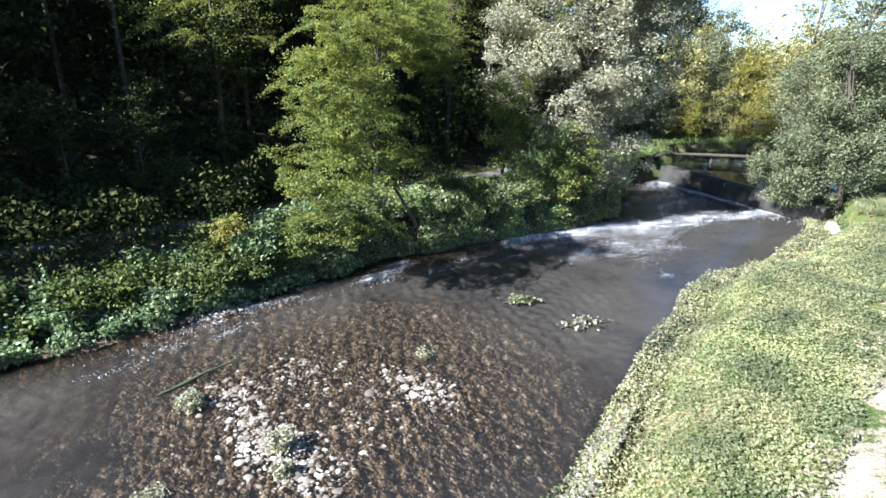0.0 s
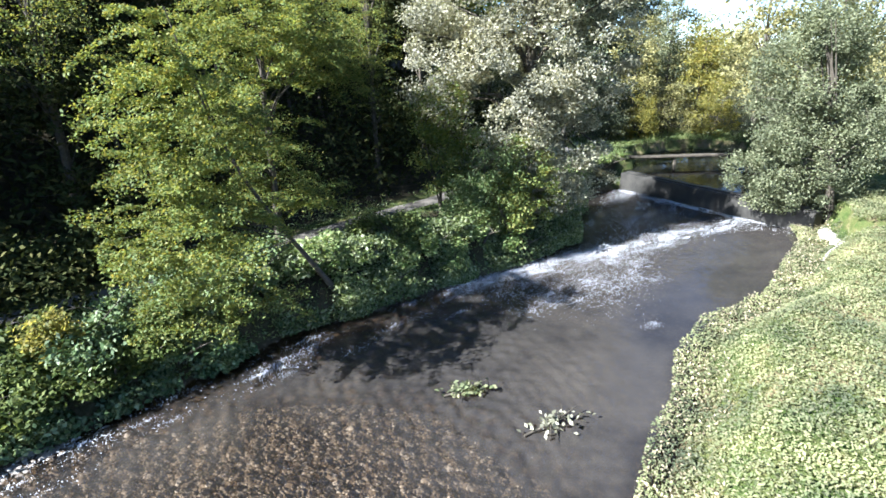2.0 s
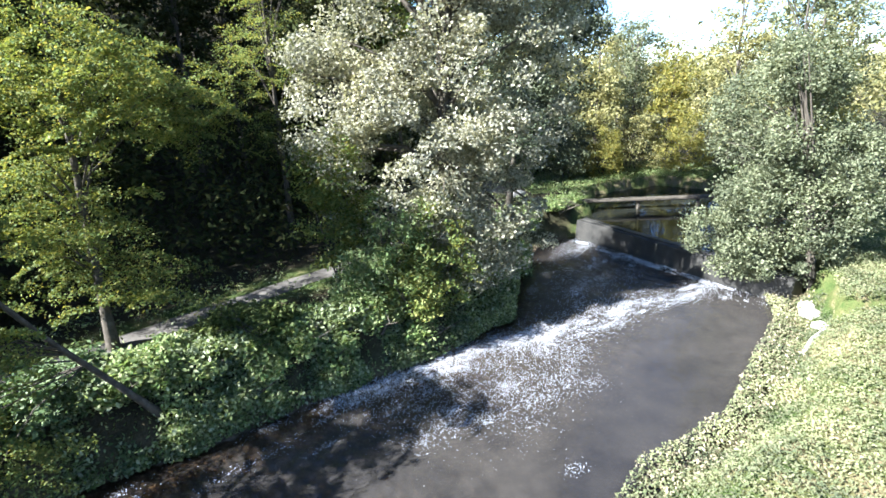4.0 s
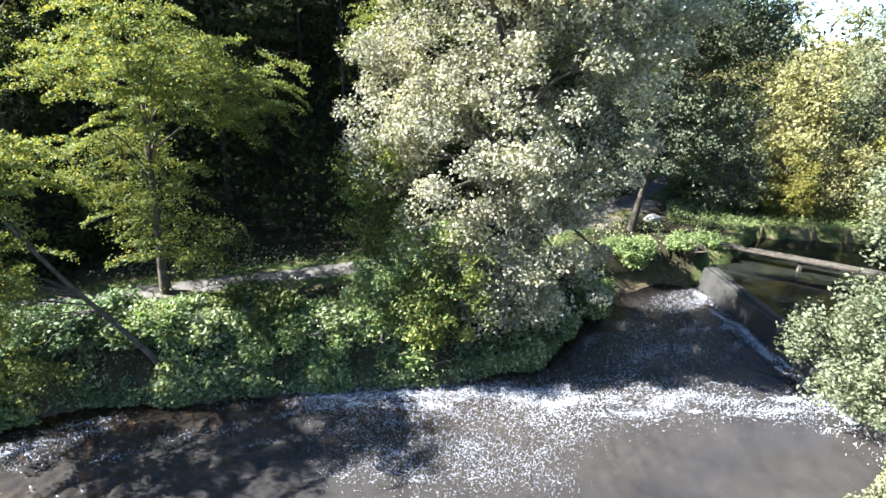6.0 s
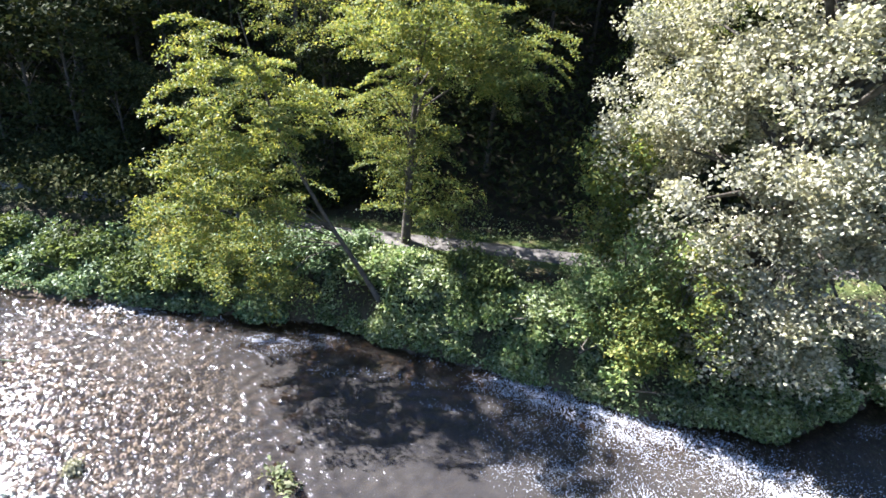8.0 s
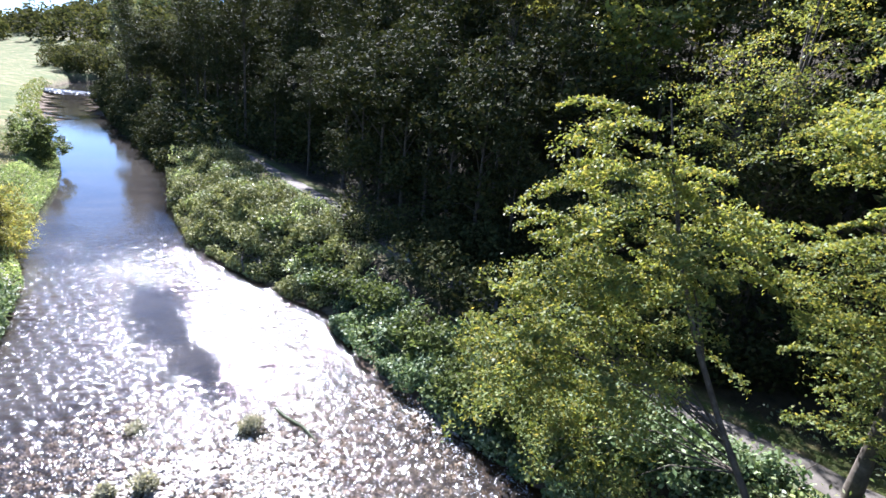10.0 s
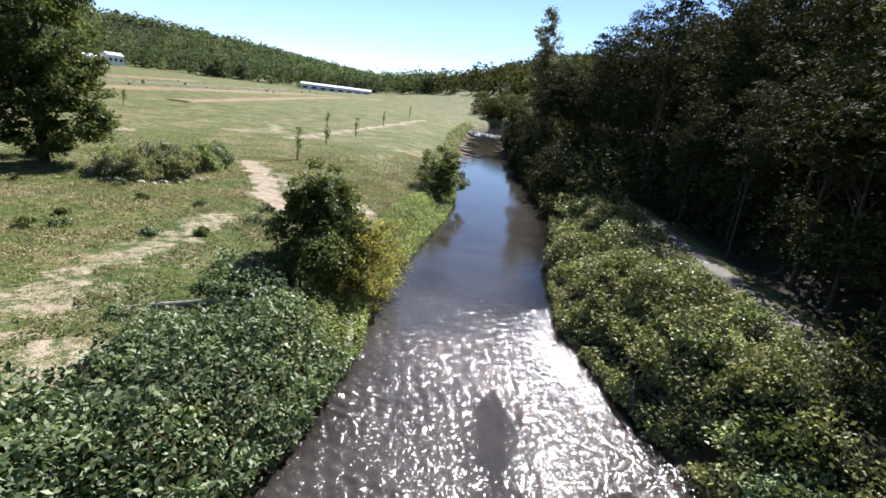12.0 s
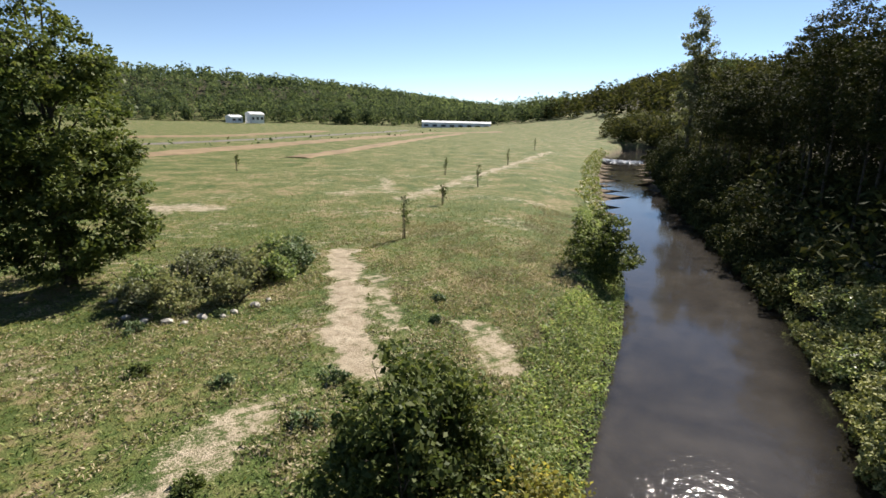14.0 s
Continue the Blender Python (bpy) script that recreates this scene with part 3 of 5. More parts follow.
def sheet(name, poly, z, step, material, rapid, label, far_step=4.0, reach=1.2, within=None):
    """A level sheet of water over the polygon, tucked into its banks."""
    pts = np.array(poly)
    near = (np.abs(pts[:, 0]) < 60)
    lo, hi = pts[near].min(0) - 1, pts[near].max(0) + 1
    xs, ys = np.arange(lo[0], hi[0], step), np.arange(lo[1], hi[1], step)
    if pts[:, 0].min() < -60:
        # fine where the stream runs fast, coarse further down
        xs = np.concatenate([np.arange(pts[:, 0].min(), lo[0], far_step), np.arange(lo[0], -27, 0.5), np.arange(-27, hi[0], step)])
        ys = np.concatenate([np.arange(pts[:, 1].min() - 4, lo[1], far_step), np.arange(lo[1], -9, 0.5), np.arange(-9, hi[1], step)])
    g = np.stack(np.meshgrid(xs, ys, indexing="xy"), -1).reshape(-1, 2)
    keep = inside(g, list(map(tuple, poly))) | (line_dist(g, list(map(tuple, poly)) + [tuple(poly[0])]) < reach)
    if within is not None:
        keep &= within(g)
    i = np.arange(len(g)).reshape(len(ys), len(xs))
    k = keep.reshape(len(ys), len(xs))
    ok = k[:-1, :-1] & k[:-1, 1:] & k[1:, 1:] & k[1:, :-1]
    q = np.stack([i[:-1, :-1], i[:-1, 1:], i[1:, 1:], i[1:, :-1]], -1)[ok]
    used = np.unique(q)
    back = np.zeros(len(g), int)
    back[used] = np.arange(len(used))
    g = g[used]
    swift = rapid(g)
    thin = 0.55 + 0.45 * smooth(0.04, 0.2, z - survey(g)[0])
    ob = mesh_obj(name, np.column_stack([g, z + waves(g) * swift * thin]), back[q], material, smooth=True)
    for key, value in (("rapid", swift), ("depth", np.clip(z - survey(g)[0], 0, 2))):
        ob.data.attributes.new(key, "FLOAT", "POINT").data.foreach_set("value", value.astype(np.float32))
    return tagged(ob, label, "water", kind="structure")


def river_rapid(g):
    chute = np.exp(-(line_dist(g, [(15, 30), (12, 27.5), (10.5, 24.5), (6.5, 21.8), (3, 20.5), (-1, 16.5)]) / 2.8) ** 2)
    shoal = np.exp(-(line_dist(g, [(-1, 14), (-4, 10.5), (-7.5, 7.5), (-11.5, 4), (-20, -2.6)]) / 6.3) ** 4)
    rim = np.exp(-(line_dist(g, [(-122, -72), (-118, -80)]) / 4) ** 2)
    calm = np.exp(-((line_dist(g, [(-7.0, 8.0), (-9.5, 5.6), (-12.5, 3.0)]) + 0.4 * wobble(g, 1.2)) / 1.1) ** 2)
    fade = smooth(-26, -10, g[:, 0] + 0.5 * g[:, 1] + 1.5 * wobble(g, 1.6, 2))
    return np.clip(0.8 * chute + 0.95 * shoal * (0.06 + 0.94 * fade) * (1 - 0.9 * calm) + rim + 0.008, 0, 1)


river = sheet("water_river", RIVER, 0.0, 0.062, M_WATER, river_rapid, "shallow brown river water running over gravel")
pool = sheet("water_pool", POOL, 0.92, 0.18, M_POOL, lambda g: np.full(len(g), 0.1), "still dark water held back above the weir", within=lambda g: (g[:, 0] - 13.7) * 8.9 + (g[:, 1] - 32.7) * 3.8 > 0)


def ribbon(name, line, width, lift, material, label, category, step=0.5, ragged=0.25):
    """A worn way that lies on the ground."""
    pts = []
    for (ax, ay), (bx, by) in zip(line, line[1:]):
        n = max(1, int(math.hypot(bx - ax, by - ay) / step))
        pts += [(ax + (bx - ax) * k / n, ay + (by - ay) * k / n) for k in range(n)]
    pts = np.array(pts + [line[-1]])
    for _ in range(6):
        pts[1:-1] = (pts[:-2] + 2 * pts[1:-1] + pts[2:]) / 4
    d = np.gradient(pts, axis=0)
    d /= np.linalg.norm(d, axis=1)[:, None]
    nrm = np.stack([-d[:, 1], d[:, 0]], 1)
    rows = []
    for u in (-1, -0.6, 0, 0.6, 1):
        w = width / 2 * (u + (abs(u) == 1) * math.copysign(1, u) * ragged * wobble(pts, 0.7, u * 3)[:, None])
        q = pts + nrm * w
        rows.append(np.column_stack([q, survey(q)[0] + lift * (1 - 0.9 * (abs(u) == 1))]))
    v = np.stack(rows, 1).reshape(-1, 3)
    n = len(pts)
    i = np.arange(n * 5).reshape(n, 5)
    q = np.stack([i[:-1, :-1], i[:-1, 1:], i[1:, 1:], i[1:, :-1]], -1).reshape(-1, 4)
    return tagged(mesh_obj(name, v, q, material, smooth=True), label, category, kind="structure")


ribbon("path", WALKWAY, 0.95, 0.06, M_PATH, "pale gravel footpath along the wooded bank", "path")

# ---------------------------------------------------------------- the weir


def boxy(name, a, b, width, z0, z1, material, parent=None, label="", bevel=0.03, taper=0.0):
    """A wall from a to b with softened edges."""
    bm = bmesh.new()
    bmesh.ops.create_cube(bm, size=1)
    L = math.hypot(b[0] - a[0], b[1] - a[1])
    bmesh.ops.scale(bm, vec=(L, width, z1 - z0), verts=bm.verts)
    for v in bm.verts:
        if v.co.z < 0 and taper:
            v.co.y *= 1 + taper
    bmesh.ops.subdivide_edges(bm, edges=[e for e in bm.edges if abs(e.verts[0].co.x - e.verts[1].co.x) > 0.5 * L], cuts=max(1, int(L / 0.5)))
    for v in bm.verts:
        v.co += Vector((0, RNG.uniform(-1, 1) * 0.012, RNG.uniform(-1, 1) * 0.012))
    bmesh.ops.bevel(bm, geom=[e for e in bm.edges if e.calc_face_angle(0) > 1.0], offset=bevel, segments=1, affect="EDGES")
    bmesh.ops.transform(bm, matrix=Matrix.Translation(((a[0] + b[0]) / 2, (a[1] + b[1]) / 2, (z0 + z1) / 2)) @ Matrix.Rotation(math.atan2(b[1] - a[1], b[0] - a[0]), 4, "Z"), verts=bm.verts)
    return part(name, bm, material, parent, label)


weir = tagged(empty("weir", (15.3, 28.2, 0)), "low concrete weir with water spilling over its crest", "weir", kind="structure")


def child_at(ob, th):
    """Keeps a part where it was built when it goes under a thing that stands off the origin."""
    ob.parent = th
    ob.matrix_parent_inverse = th.matrix_basis.inverted()
    return ob


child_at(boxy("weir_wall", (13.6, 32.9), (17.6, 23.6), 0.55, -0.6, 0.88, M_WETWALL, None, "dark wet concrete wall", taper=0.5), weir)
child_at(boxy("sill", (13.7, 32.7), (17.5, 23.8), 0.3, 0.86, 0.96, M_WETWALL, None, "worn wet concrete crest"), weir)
beam = tagged(empty("footbridge", (16.5, 33.8, 1.5)), "dark plank footbridge on posts over the pool", "footbridge")
child_at(boxy("deck", (13.2, 34.4), (20.5, 33.3), 0.45, 1.36, 1.48, M_BARK, None), beam)
for k in range(3):
    x, y = 14.0 + 2.9 * k, 34.25 - 0.44 * k
    child_at(boxy("post", (x - 0.07, y), (x + 0.07, y), 0.14, -0.3, 1.45, M_BARK, None), beam)

# ---------------------------------------------------------------- trees and bushes of the wooded bank


def on_ground(x, y, sink=0.05):
    return (x, y, height(x, y) - sink)


def rel(base, lobes):
    """Lobes given in the valley's plan, relative to a tree's base."""
    b = on_ground(*base)
    return [(x - b[0], y - b[1], z - b[2], p, q, r) for x, y, z, p, q, r in lobes]


def acacia(base, lobes, clumps, per, length, label, bend=(0, 0), trunk_r=0.11, limbs=22):
    return build_tree("acacia_tree", on_ground(*base), rel(base, lobes), M_ACACIA, clumps, per, length, 0.078, trunk_r=trunk_r, limbs=limbs, bend=bend, label=label, group="acacias of the bank", spray=True, up=0.45, split=True)


acacia((-0.9, 19.6), [(-3.4, 16.9, 6.0, 1.5, 1.5, 1.5), (-3.5, 16.6, 7.9, 0.8, 0.9, 0.9), (-3.3, 16.2, 3.9, 1.6, 2.0, 1.4), (-3.2, 18.8, 6.0, 0.9, 0.8, 0.7), (-3.5, 17.0, 1.8, 1.6, 1.4, 0.9)], 170, 360, 0.9, "leaning yellow-green acacia hanging over the river bank", (-0.7, -0.55), 0.062, 14)
acacia((-2.8, 21.7), [(-2.6, 21.9, 8.0, 2.3, 2.3, 1.7), (-0.7, 23.3, 7.6, 1.5, 1.5, 1.2), (-3.0, 21.6, 5.3, 1.6, 1.7, 1.4), (-2.6, 21.9, 3.2, 1.6, 1.5, 0.7), (-3.1, 21.5, 9.9, 1.2, 1.2, 0.9)], 220, 340, 1.0, "slender acacia with bright yellow-green feathery crown")
acacia((0.2, 31.5), [(0.2, 31.3, 8.6, 1.9, 1.9, 2.0), (0.3, 31.2, 11.6, 1.6, 1.6, 1.8), (0.1, 31.3, 5.6, 1.3, 1.3, 1.2)], 120, 130, 1.1, "tall acacia with yellowing crown behind the willow")
acacia((-9.2, 22.4), [(-9, 22.2, 8.4, 2.4, 2.4, 1.8), (-9.2, 22.3, 10.8, 1.7, 1.7, 1.4)], 110, 130, 1.1, "tall acacia with yellowing crown above the path")
W0 = (6.2, 26.0)
build_tree("silver_willow_tree", on_ground(*W0), rel(W0, [(5.2, 25.4, 5.4, 3.3, 2.6, 3.2), (7.6, 25.4, 7.2, 2.7, 2.4, 3.2), (5.4, 25.6, 10.6, 3.6, 3.0, 3.4), (8.3, 25.5, 2.6, 1.4, 1.2, 2.3), (6.6, 26.0, 14.2, 3.2, 2.8, 2.6), (6.2, 24.4, 2.8, 2.2, 1.0, 1.9), (7.4, 24.0, 2.1, 1.3, 0.8, 1.7), (8.6, 25.6, 1.6, 0.9, 0.8, 1.2), (9.0, 26.2, 10.4, 2.4, 2.2, 2.6), (2.9, 25.2, 7.2, 1.4, 1.5, 2.0)]), M_WILLOW,
           700, 220, 0.55, 0.105, flat=0.9, trunk_r=0.30, stems=3, limbs=16, wide=0.65, up=0.25, droop=0.5, label="large silver-leaved willow at the river's edge", bias=0.22, split=True)
W1 = (10.4, 34.4)
build_tree("shaded_willow_tree", on_ground(*W1), rel(W1, [(10.6, 34.0, 8.4, 2.2, 2.0, 2.2), (11.6, 33.2, 10.4, 2.6, 2.2, 2.0), (13.0, 32.6, 9.4, 1.5, 1.4, 1.1), (11.4, 34.4, 6.4, 1.2, 1.2, 1.4), (11.0, 33.8, 5.4, 1.6, 1.4, 1.6), (12.6, 33.6, 6.6, 1.6, 1.4, 1.9), (13.4, 34.2, 4.6, 1.1, 1.0, 1.2)]), M_GREY_SHADED,
           360, 110, 0.55, 0.13, flat=0.8, trunk_r=0.12, stems=1, limbs=16, up=0.2, droop=0.4, label="tall grey-green willow standing over the path, its crown coloured as shaded", bias=0.25, split=True)


def wood_tree(name, tall, material, label, spread=2.2, low=0.38, clumps=95, per=40, leaf=0.29, chip=True):
    lobes = [(0, 0, tall * (low + 0.10), spread * 0.8, spread * 0.8, tall * 0.13), (0.4, 0.2, tall * 0.66, spread, spread, tall * 0.17), (-0.2, 0.1, tall * 0.86, spread * 0.7, spread * 0.7, tall * 0.13)]
    return build_tree(name, (0, 0, 0), lobes, material, clumps, per, 0.85, leaf, flat=0.45, trunk_r=0.095, limbs=12, label=label, group="trees of the wooded slope", chip=chip)


def pole_tree(tall, label):
    """A straight pale trunk with a thin crown."""
    return build_tree("pole_tree", (0, 0, 0), [(0, 0, tall * 0.55, 0.9, 0.9, tall * 0.2), (0.1, 0, tall * 0.82, 1.3, 1.3, tall * 0.17)], M_DARK, 60, 60, 0.6, 0.22, chip=True, flat=0.6, trunk_r=0.085, limbs=16, label=label, group="trees of the wooded slope", bark=M_PALEBARK)


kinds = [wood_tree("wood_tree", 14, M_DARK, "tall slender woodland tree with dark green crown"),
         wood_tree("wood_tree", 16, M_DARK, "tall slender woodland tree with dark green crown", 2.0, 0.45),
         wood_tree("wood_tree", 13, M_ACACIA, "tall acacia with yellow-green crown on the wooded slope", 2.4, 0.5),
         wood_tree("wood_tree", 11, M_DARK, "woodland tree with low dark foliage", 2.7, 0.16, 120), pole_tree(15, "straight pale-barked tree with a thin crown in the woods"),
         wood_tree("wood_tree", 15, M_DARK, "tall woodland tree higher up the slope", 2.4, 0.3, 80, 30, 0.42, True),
         wood_tree("wood_tree", 14, M_ACACIA, "tall yellowing acacia higher up the slope", 2.3, 0.4, 80, 30, 0.4, True),
         wood_tree("wood_tree", 14, M_YELLOW, "tall turning woodland tree higher up the slope", 2.4, 0.35, 80, 30, 0.4, True)]
home = [(-9.5, 26.5), (-13.5, 23.5), (-17.5, 20.5), (-6, 28.5), (-21, 16), (-12, 32), (-22, 26), (-30, 18)]
for ob, (x, y) in zip(kinds, home):
    ob.location = on_ground(x, y)
spots = list(home)
wood_rng = np.random.default_rng(5)
# a close row of low-boughed trees behind the footpath
for x, y in ((-10.6, 18.6), (-12.4, 17.4), (-14.2, 16.2), (-16.0, 14.9), (-17.9, 13.7), (-19.8, 12.6), (-21.8, 11.3), (-24.0, 9.9), (-26.2, 8.5), (-28.4, 7.0)):
    spots.append((x, y))
    s = wood_rng.uniform(0.75, 0.95) * (0.5 if x > -13 else 0.7 if x > -15 else 1.0)
    copy_thing(kinds[3], Matrix.Translation(on_ground(x, y)) @ Matrix.Rotation(wood_rng.uniform(0, 6.28), 4, "Z") @ Matrix.Diagonal((s, s, s, 1)))
tries = 0
while len(spots) < 250 and tries < 9000:
    tries += 1
    x, y = wood_rng.uniform(-80, 18), wood_rng.uniform(-45, 62)
    q = np.array([(x, y)])
    dw = line_dist(q, WOOD_BANK)[0]
    if inside(q, RIVER)[0] or inside(q, POOL)[0] or dw > line_dist(q, FIELD_BANK)[0] or not (6.7 if x > -18 else 6.4 if x > -30 else 4.5 if x > -48 else 3.0) < dw < 36 or line_dist(q, WALKWAY)[0] < 1.7:
        continue
    if x > 5.5 or (x > -7.5 and 24 < y < 34.5) or min((x - a) ** 2 + (y - b) ** 2 for a, b in spots) < (2.4 + 0.03 * dw) ** 2 or (x - 6.4) ** 2 + (y - 25.8) ** 2 < 14:
        continue
    spots.append((x, y))
    k = int(wood_rng.choice(5, p=[0.32, 0.20, 0.05, 0.35, 0.08])) if dw < 17 else int(wood_rng.choice([5, 6, 7], p=[0.68, 0.10, 0.22]))
    if x < -11 and k in (2, 6, 7) and dw < 24:
        k = 0
    s = wood_rng.uniform(0.8, 1.2) * (0.98 if dw < 14 and x < -44 else 0.74 if dw < 14 and -15 < x < 2 else 0.96 if dw < 14 and -27 < x < -16 else 0.62 if dw < 10 and -48 < x < -27 else 0.85 if dw < 14 and x < -15 else 1.0)
    m = Matrix.Translation(on_ground(x, y)) @ Matrix.Rotation(wood_rng.uniform(0, 6.28), 4, "Z") @ Matrix.Diagonal((s, s, s * wood_rng.uniform(0.9, 1.1), 1))
    copy_thing(kinds[k], m)


def far_wood(name, places, tall, leaf, per, material, label):
    """Many far trees as one mass of leaf clumps."""
    pts = []
    for x, y, z in places:
        h = tall * RNG.uniform(0.55, 1.0) + tall * 0.4 * RNG.uniform(0, 1) ** 4
        w = h * RNG.uniform(0.26, 0.4)
        pts.append(np.array([x, y, z + h * 0.5]) + ball(per, 0.16) * np.array([w, w, h * 0.5]))
    v, f = chips(np.concatenate(pts), leaf * 1.25)
    return tagged(mesh_obj(name, v, f, material), label, "woods", kind="stuff")


def scatter(n, box, ok):
    x = np.column_stack([RNG.uniform(box[0], box[1], n), RNG.uniform(box[2], box[3], n)])
    x = x[ok(x)]
    return np.column_stack([x, survey(x)[0]])


def slope_ok(p):
    dw, df = line_dist(p, WOOD_BANK), line_dist(p, FIELD_BANK)
    return (dw < df) & ~inside(p, RIVER) & (dw > 6) & (dw < 150) & ((dw > 34) | (p[:, 0] < -78)) & ~inside(p, POOL)


slope = scatter(4600, (-430, 30, -270, 150), slope_ok)
slope_near = np.hypot(slope[:, 0] + 10, slope[:, 1]) < 165
far_wood("wooded_slope", slope[~slope_near], 14, 1.2, 100, M_SLOPE, "dense mixed woods climbing the valley side")
far_wood("valley_wood", slope[slope_near], 14, 0.5, 330, M_SLOPE, "olive-green woods on the valley side downstream")
far_wood("bend_wood", scatter(200, (-215, -172, -150, -80), lambda p: (p[:, 0] * 0.55 - p[:, 1] * 0.83 < 4)), 9, 0.8, 150, M_SLOPE, "low riverside trees where the river bends away")
hills = scatter(15000, (-900, 620, -1050, -200), lambda p: (np.hypot(p[:, 0], p[:, 1]) > 375) & (np.abs(p[:, 0] * 0.55 - p[:, 1] * 0.83) > 40))
hill_near = np.hypot(hills[:, 0], hills[:, 1]) < 500
far_wood("wooded_hills", hills[~hill_near], 12, 3.1, 17, M_FAR, "distant wooded hills across the meadows")
far_wood("hillside_wood", hills[hill_near], 15, 1.7, 110, M_FAR, "wooded hillside of broadleaf trees beyond the meadows")
far_wood("upstream_wood", scatter(240, (4, 110, 50, 140), lambda p: ~inside(p, POOL) & (line_dist(p, POOL) > 2.5) & (p[:, 1] > 44 + 0.3 * (p[:, 0] - 18))), 9.5, 0.45, 330, M_AUTUMN, "tall yellowing trees upstream of the weir")
far_wood("downstream_hill_wood", scatter(4500, (-900, -290, -560, -90), lambda p: (((-p[:, 0] * 0.9 - p[:, 1] * 0.44 - 560) / 190) ** 2 + ((p[:, 0] * 0.44 - p[:, 1] * 0.9) / 105) ** 2 < 2.1) & (line_dist(p, WOOD_BANK[-4:]) > 12)), 14, 2.2, 50, M_SLOPE, "distant wooded hill closing the valley downstream")

build_tree("tall_poplar_tree", on_ground(-98, -47.5), [(0, 0, 23.2, 1.5, 1.5, 2.4), (0.6, 0.4, 19.4, 2.7, 2.7, 2.4), (-0.7, 0, 15.6, 2.5, 2.5, 2.3), (0.4, 0.3, 11.6, 2.8, 2.8, 2.4), (0, 0, 7.5, 2.8, 2.8, 2.4)], M_GREY, 150, 60, 1.0, 0.42, flat=0.8, trunk_r=0.3, limbs=26, up=0.3, label="tall airy poplar rising above the riverside woods", bark=M_PALEBARK, split=True)
W2 = (18.2, 23.7)
build_tree("willow_bush", on_ground(*W2), rel(W2, [(17.3, 24.4, 2.6, 2.5, 1.7, 2.2), (17.1, 25.0, 5.6, 2.2, 1.8, 2.1), (15.7, 24.5, 2.5, 1.4, 1.1, 1.5), (17.6, 25.0, 7.3, 1.5, 1.5, 1.2), (19.2, 23.8, 3.9, 1.6, 1.6, 1.9)]), M_GREY, 380, 170, 0.5, 0.10, flat=0.9, trunk_r=0.12, stems=4, limbs=12, up=0.35,
           label="rounded grey-green willow beside the weir", category="tree", bias=0.22, split=True)
for x, y, s, mat in ((13.5, 44, 0.95, M_AUTUMN), (8.5, 47, 1.0, M_GREY), (24, 33, 0.9, M_GREY), (29, 38, 1.15, M_AUTUMN), (35, 43, 1.3, M_GREY), (25, 24.5, 0.85, M_GREY), (40, 36, 1.35, M_GREY), (46, 48, 1.15, M_AUTUMN), (22.5, 42, 0.68, M_YELLOW), (26.5, 34.5, 0.6, M_YELLOW), (25.6, 40, 1.0, M_AUTUMN), (17.5, 41.5, 0.7, M_AUTUMN), (20.8, 43.5, 0.8, M_GREY), (17, 50, 0.95, M_AUTUMN), (27, 60, 1.0, M_GREY), (30, 29, 0.7, M_GREY), (19.5, 46.5, 0.85, M_AUTUMN), (4.5, 40, 1.05, M_GREY), (33, 24, 0.8, M_GREY)):
    build_tree("poplar_tree", on_ground(x, y), [(0, 0, 4.8 * s, 2.4 * s, 2.4 * s, 3.4 * s), (0.3, 0.2, 8.6 * s, 2.0 * s, 2.0 * s, 3 * s)], mat, 95, 70, 0.7, 0.18, flat=0.7, trunk_r=0.14, limbs=14, up=0.25,
               label="pale yellowing poplar with light airy crown" if mat in (M_AUTUMN, M_YELLOW) else "pale grey-green poplar with light airy crown", group="poplars by the pool", bark=M_PALEBARK)


def bush(x, y, lobes, material, clumps, per, leaf, label, clump_r=0.4, flat=0.8, group="", stems=3, up=0.45, name="bush", category="bush", sink=0.05):
    return build_tree(name, on_ground(x, y, sink), lobes, material, clumps, per, clump_r, leaf, flat=flat, trunk_r=0.045, stems=stems, limbs=7, up=up, label=label, category=category, group=group, bias=0.25)


for x, y, s, mat in ((4.3, 23.6, 1.3, M_LUSH), (5.5, 23.4, 1.15, M_ACACIA), (4.9, 22.9, 0.8, M_ACACIA), (3.6, 22.9, 0.75, M_LUSH), (9.2, 28.6, 0.5, M_LUSH), (10.6, 32.0, 0.4, M_LUSH)):
    bush(x, y, [(0, 0, 1.0 * s, 1.2 * s, 1.2 * s, 1.1 * s), (0.3, 0.1, 1.9 * s, 0.8 * s, 0.8 * s, 0.9 * s)], mat, 85, 75, 0.10, "light green willow shrub on the river bank" if mat is M_LUSH else "yellow-green shrub beneath the silver willow", group="shrubs of the bank")
bush(2.9, 24.5, [(0, 0, 2.2, 1.1, 1.1, 1.4), (-0.1, -0.3, 3.9, 0.9, 0.9, 1.2)], M_ACACIA, 110, 75, 0.11, "yellow-green young tree beside the silver willow", 0.45)
bush(0.6, 21.6, [(0, 0, 0.45, 1.2, 0.9, 0.5), (0.5, 0.2, 0.7, 0.5, 0.4, 0.4), (-0.6, 0.2, 0.7, 0.4, 0.4, 0.4)], M_BUSH, 95, 75, 0.11, "dark green nettle thicket on the bank", 0.35)


def wood_edge(u, first, last):
    """A place along the wooded bank, and the direction inland."""
    i = first + u * (last - first)
    j = min(int(i), last - 1)
    a, b = np.array(WOOD_BANK[j]), np.array(WOOD_BANK[j + 1])
    d = (b - a) / np.linalg.norm(b - a)
    return a + (b - a) * (i - j), np.array([d[1], -d[0]])


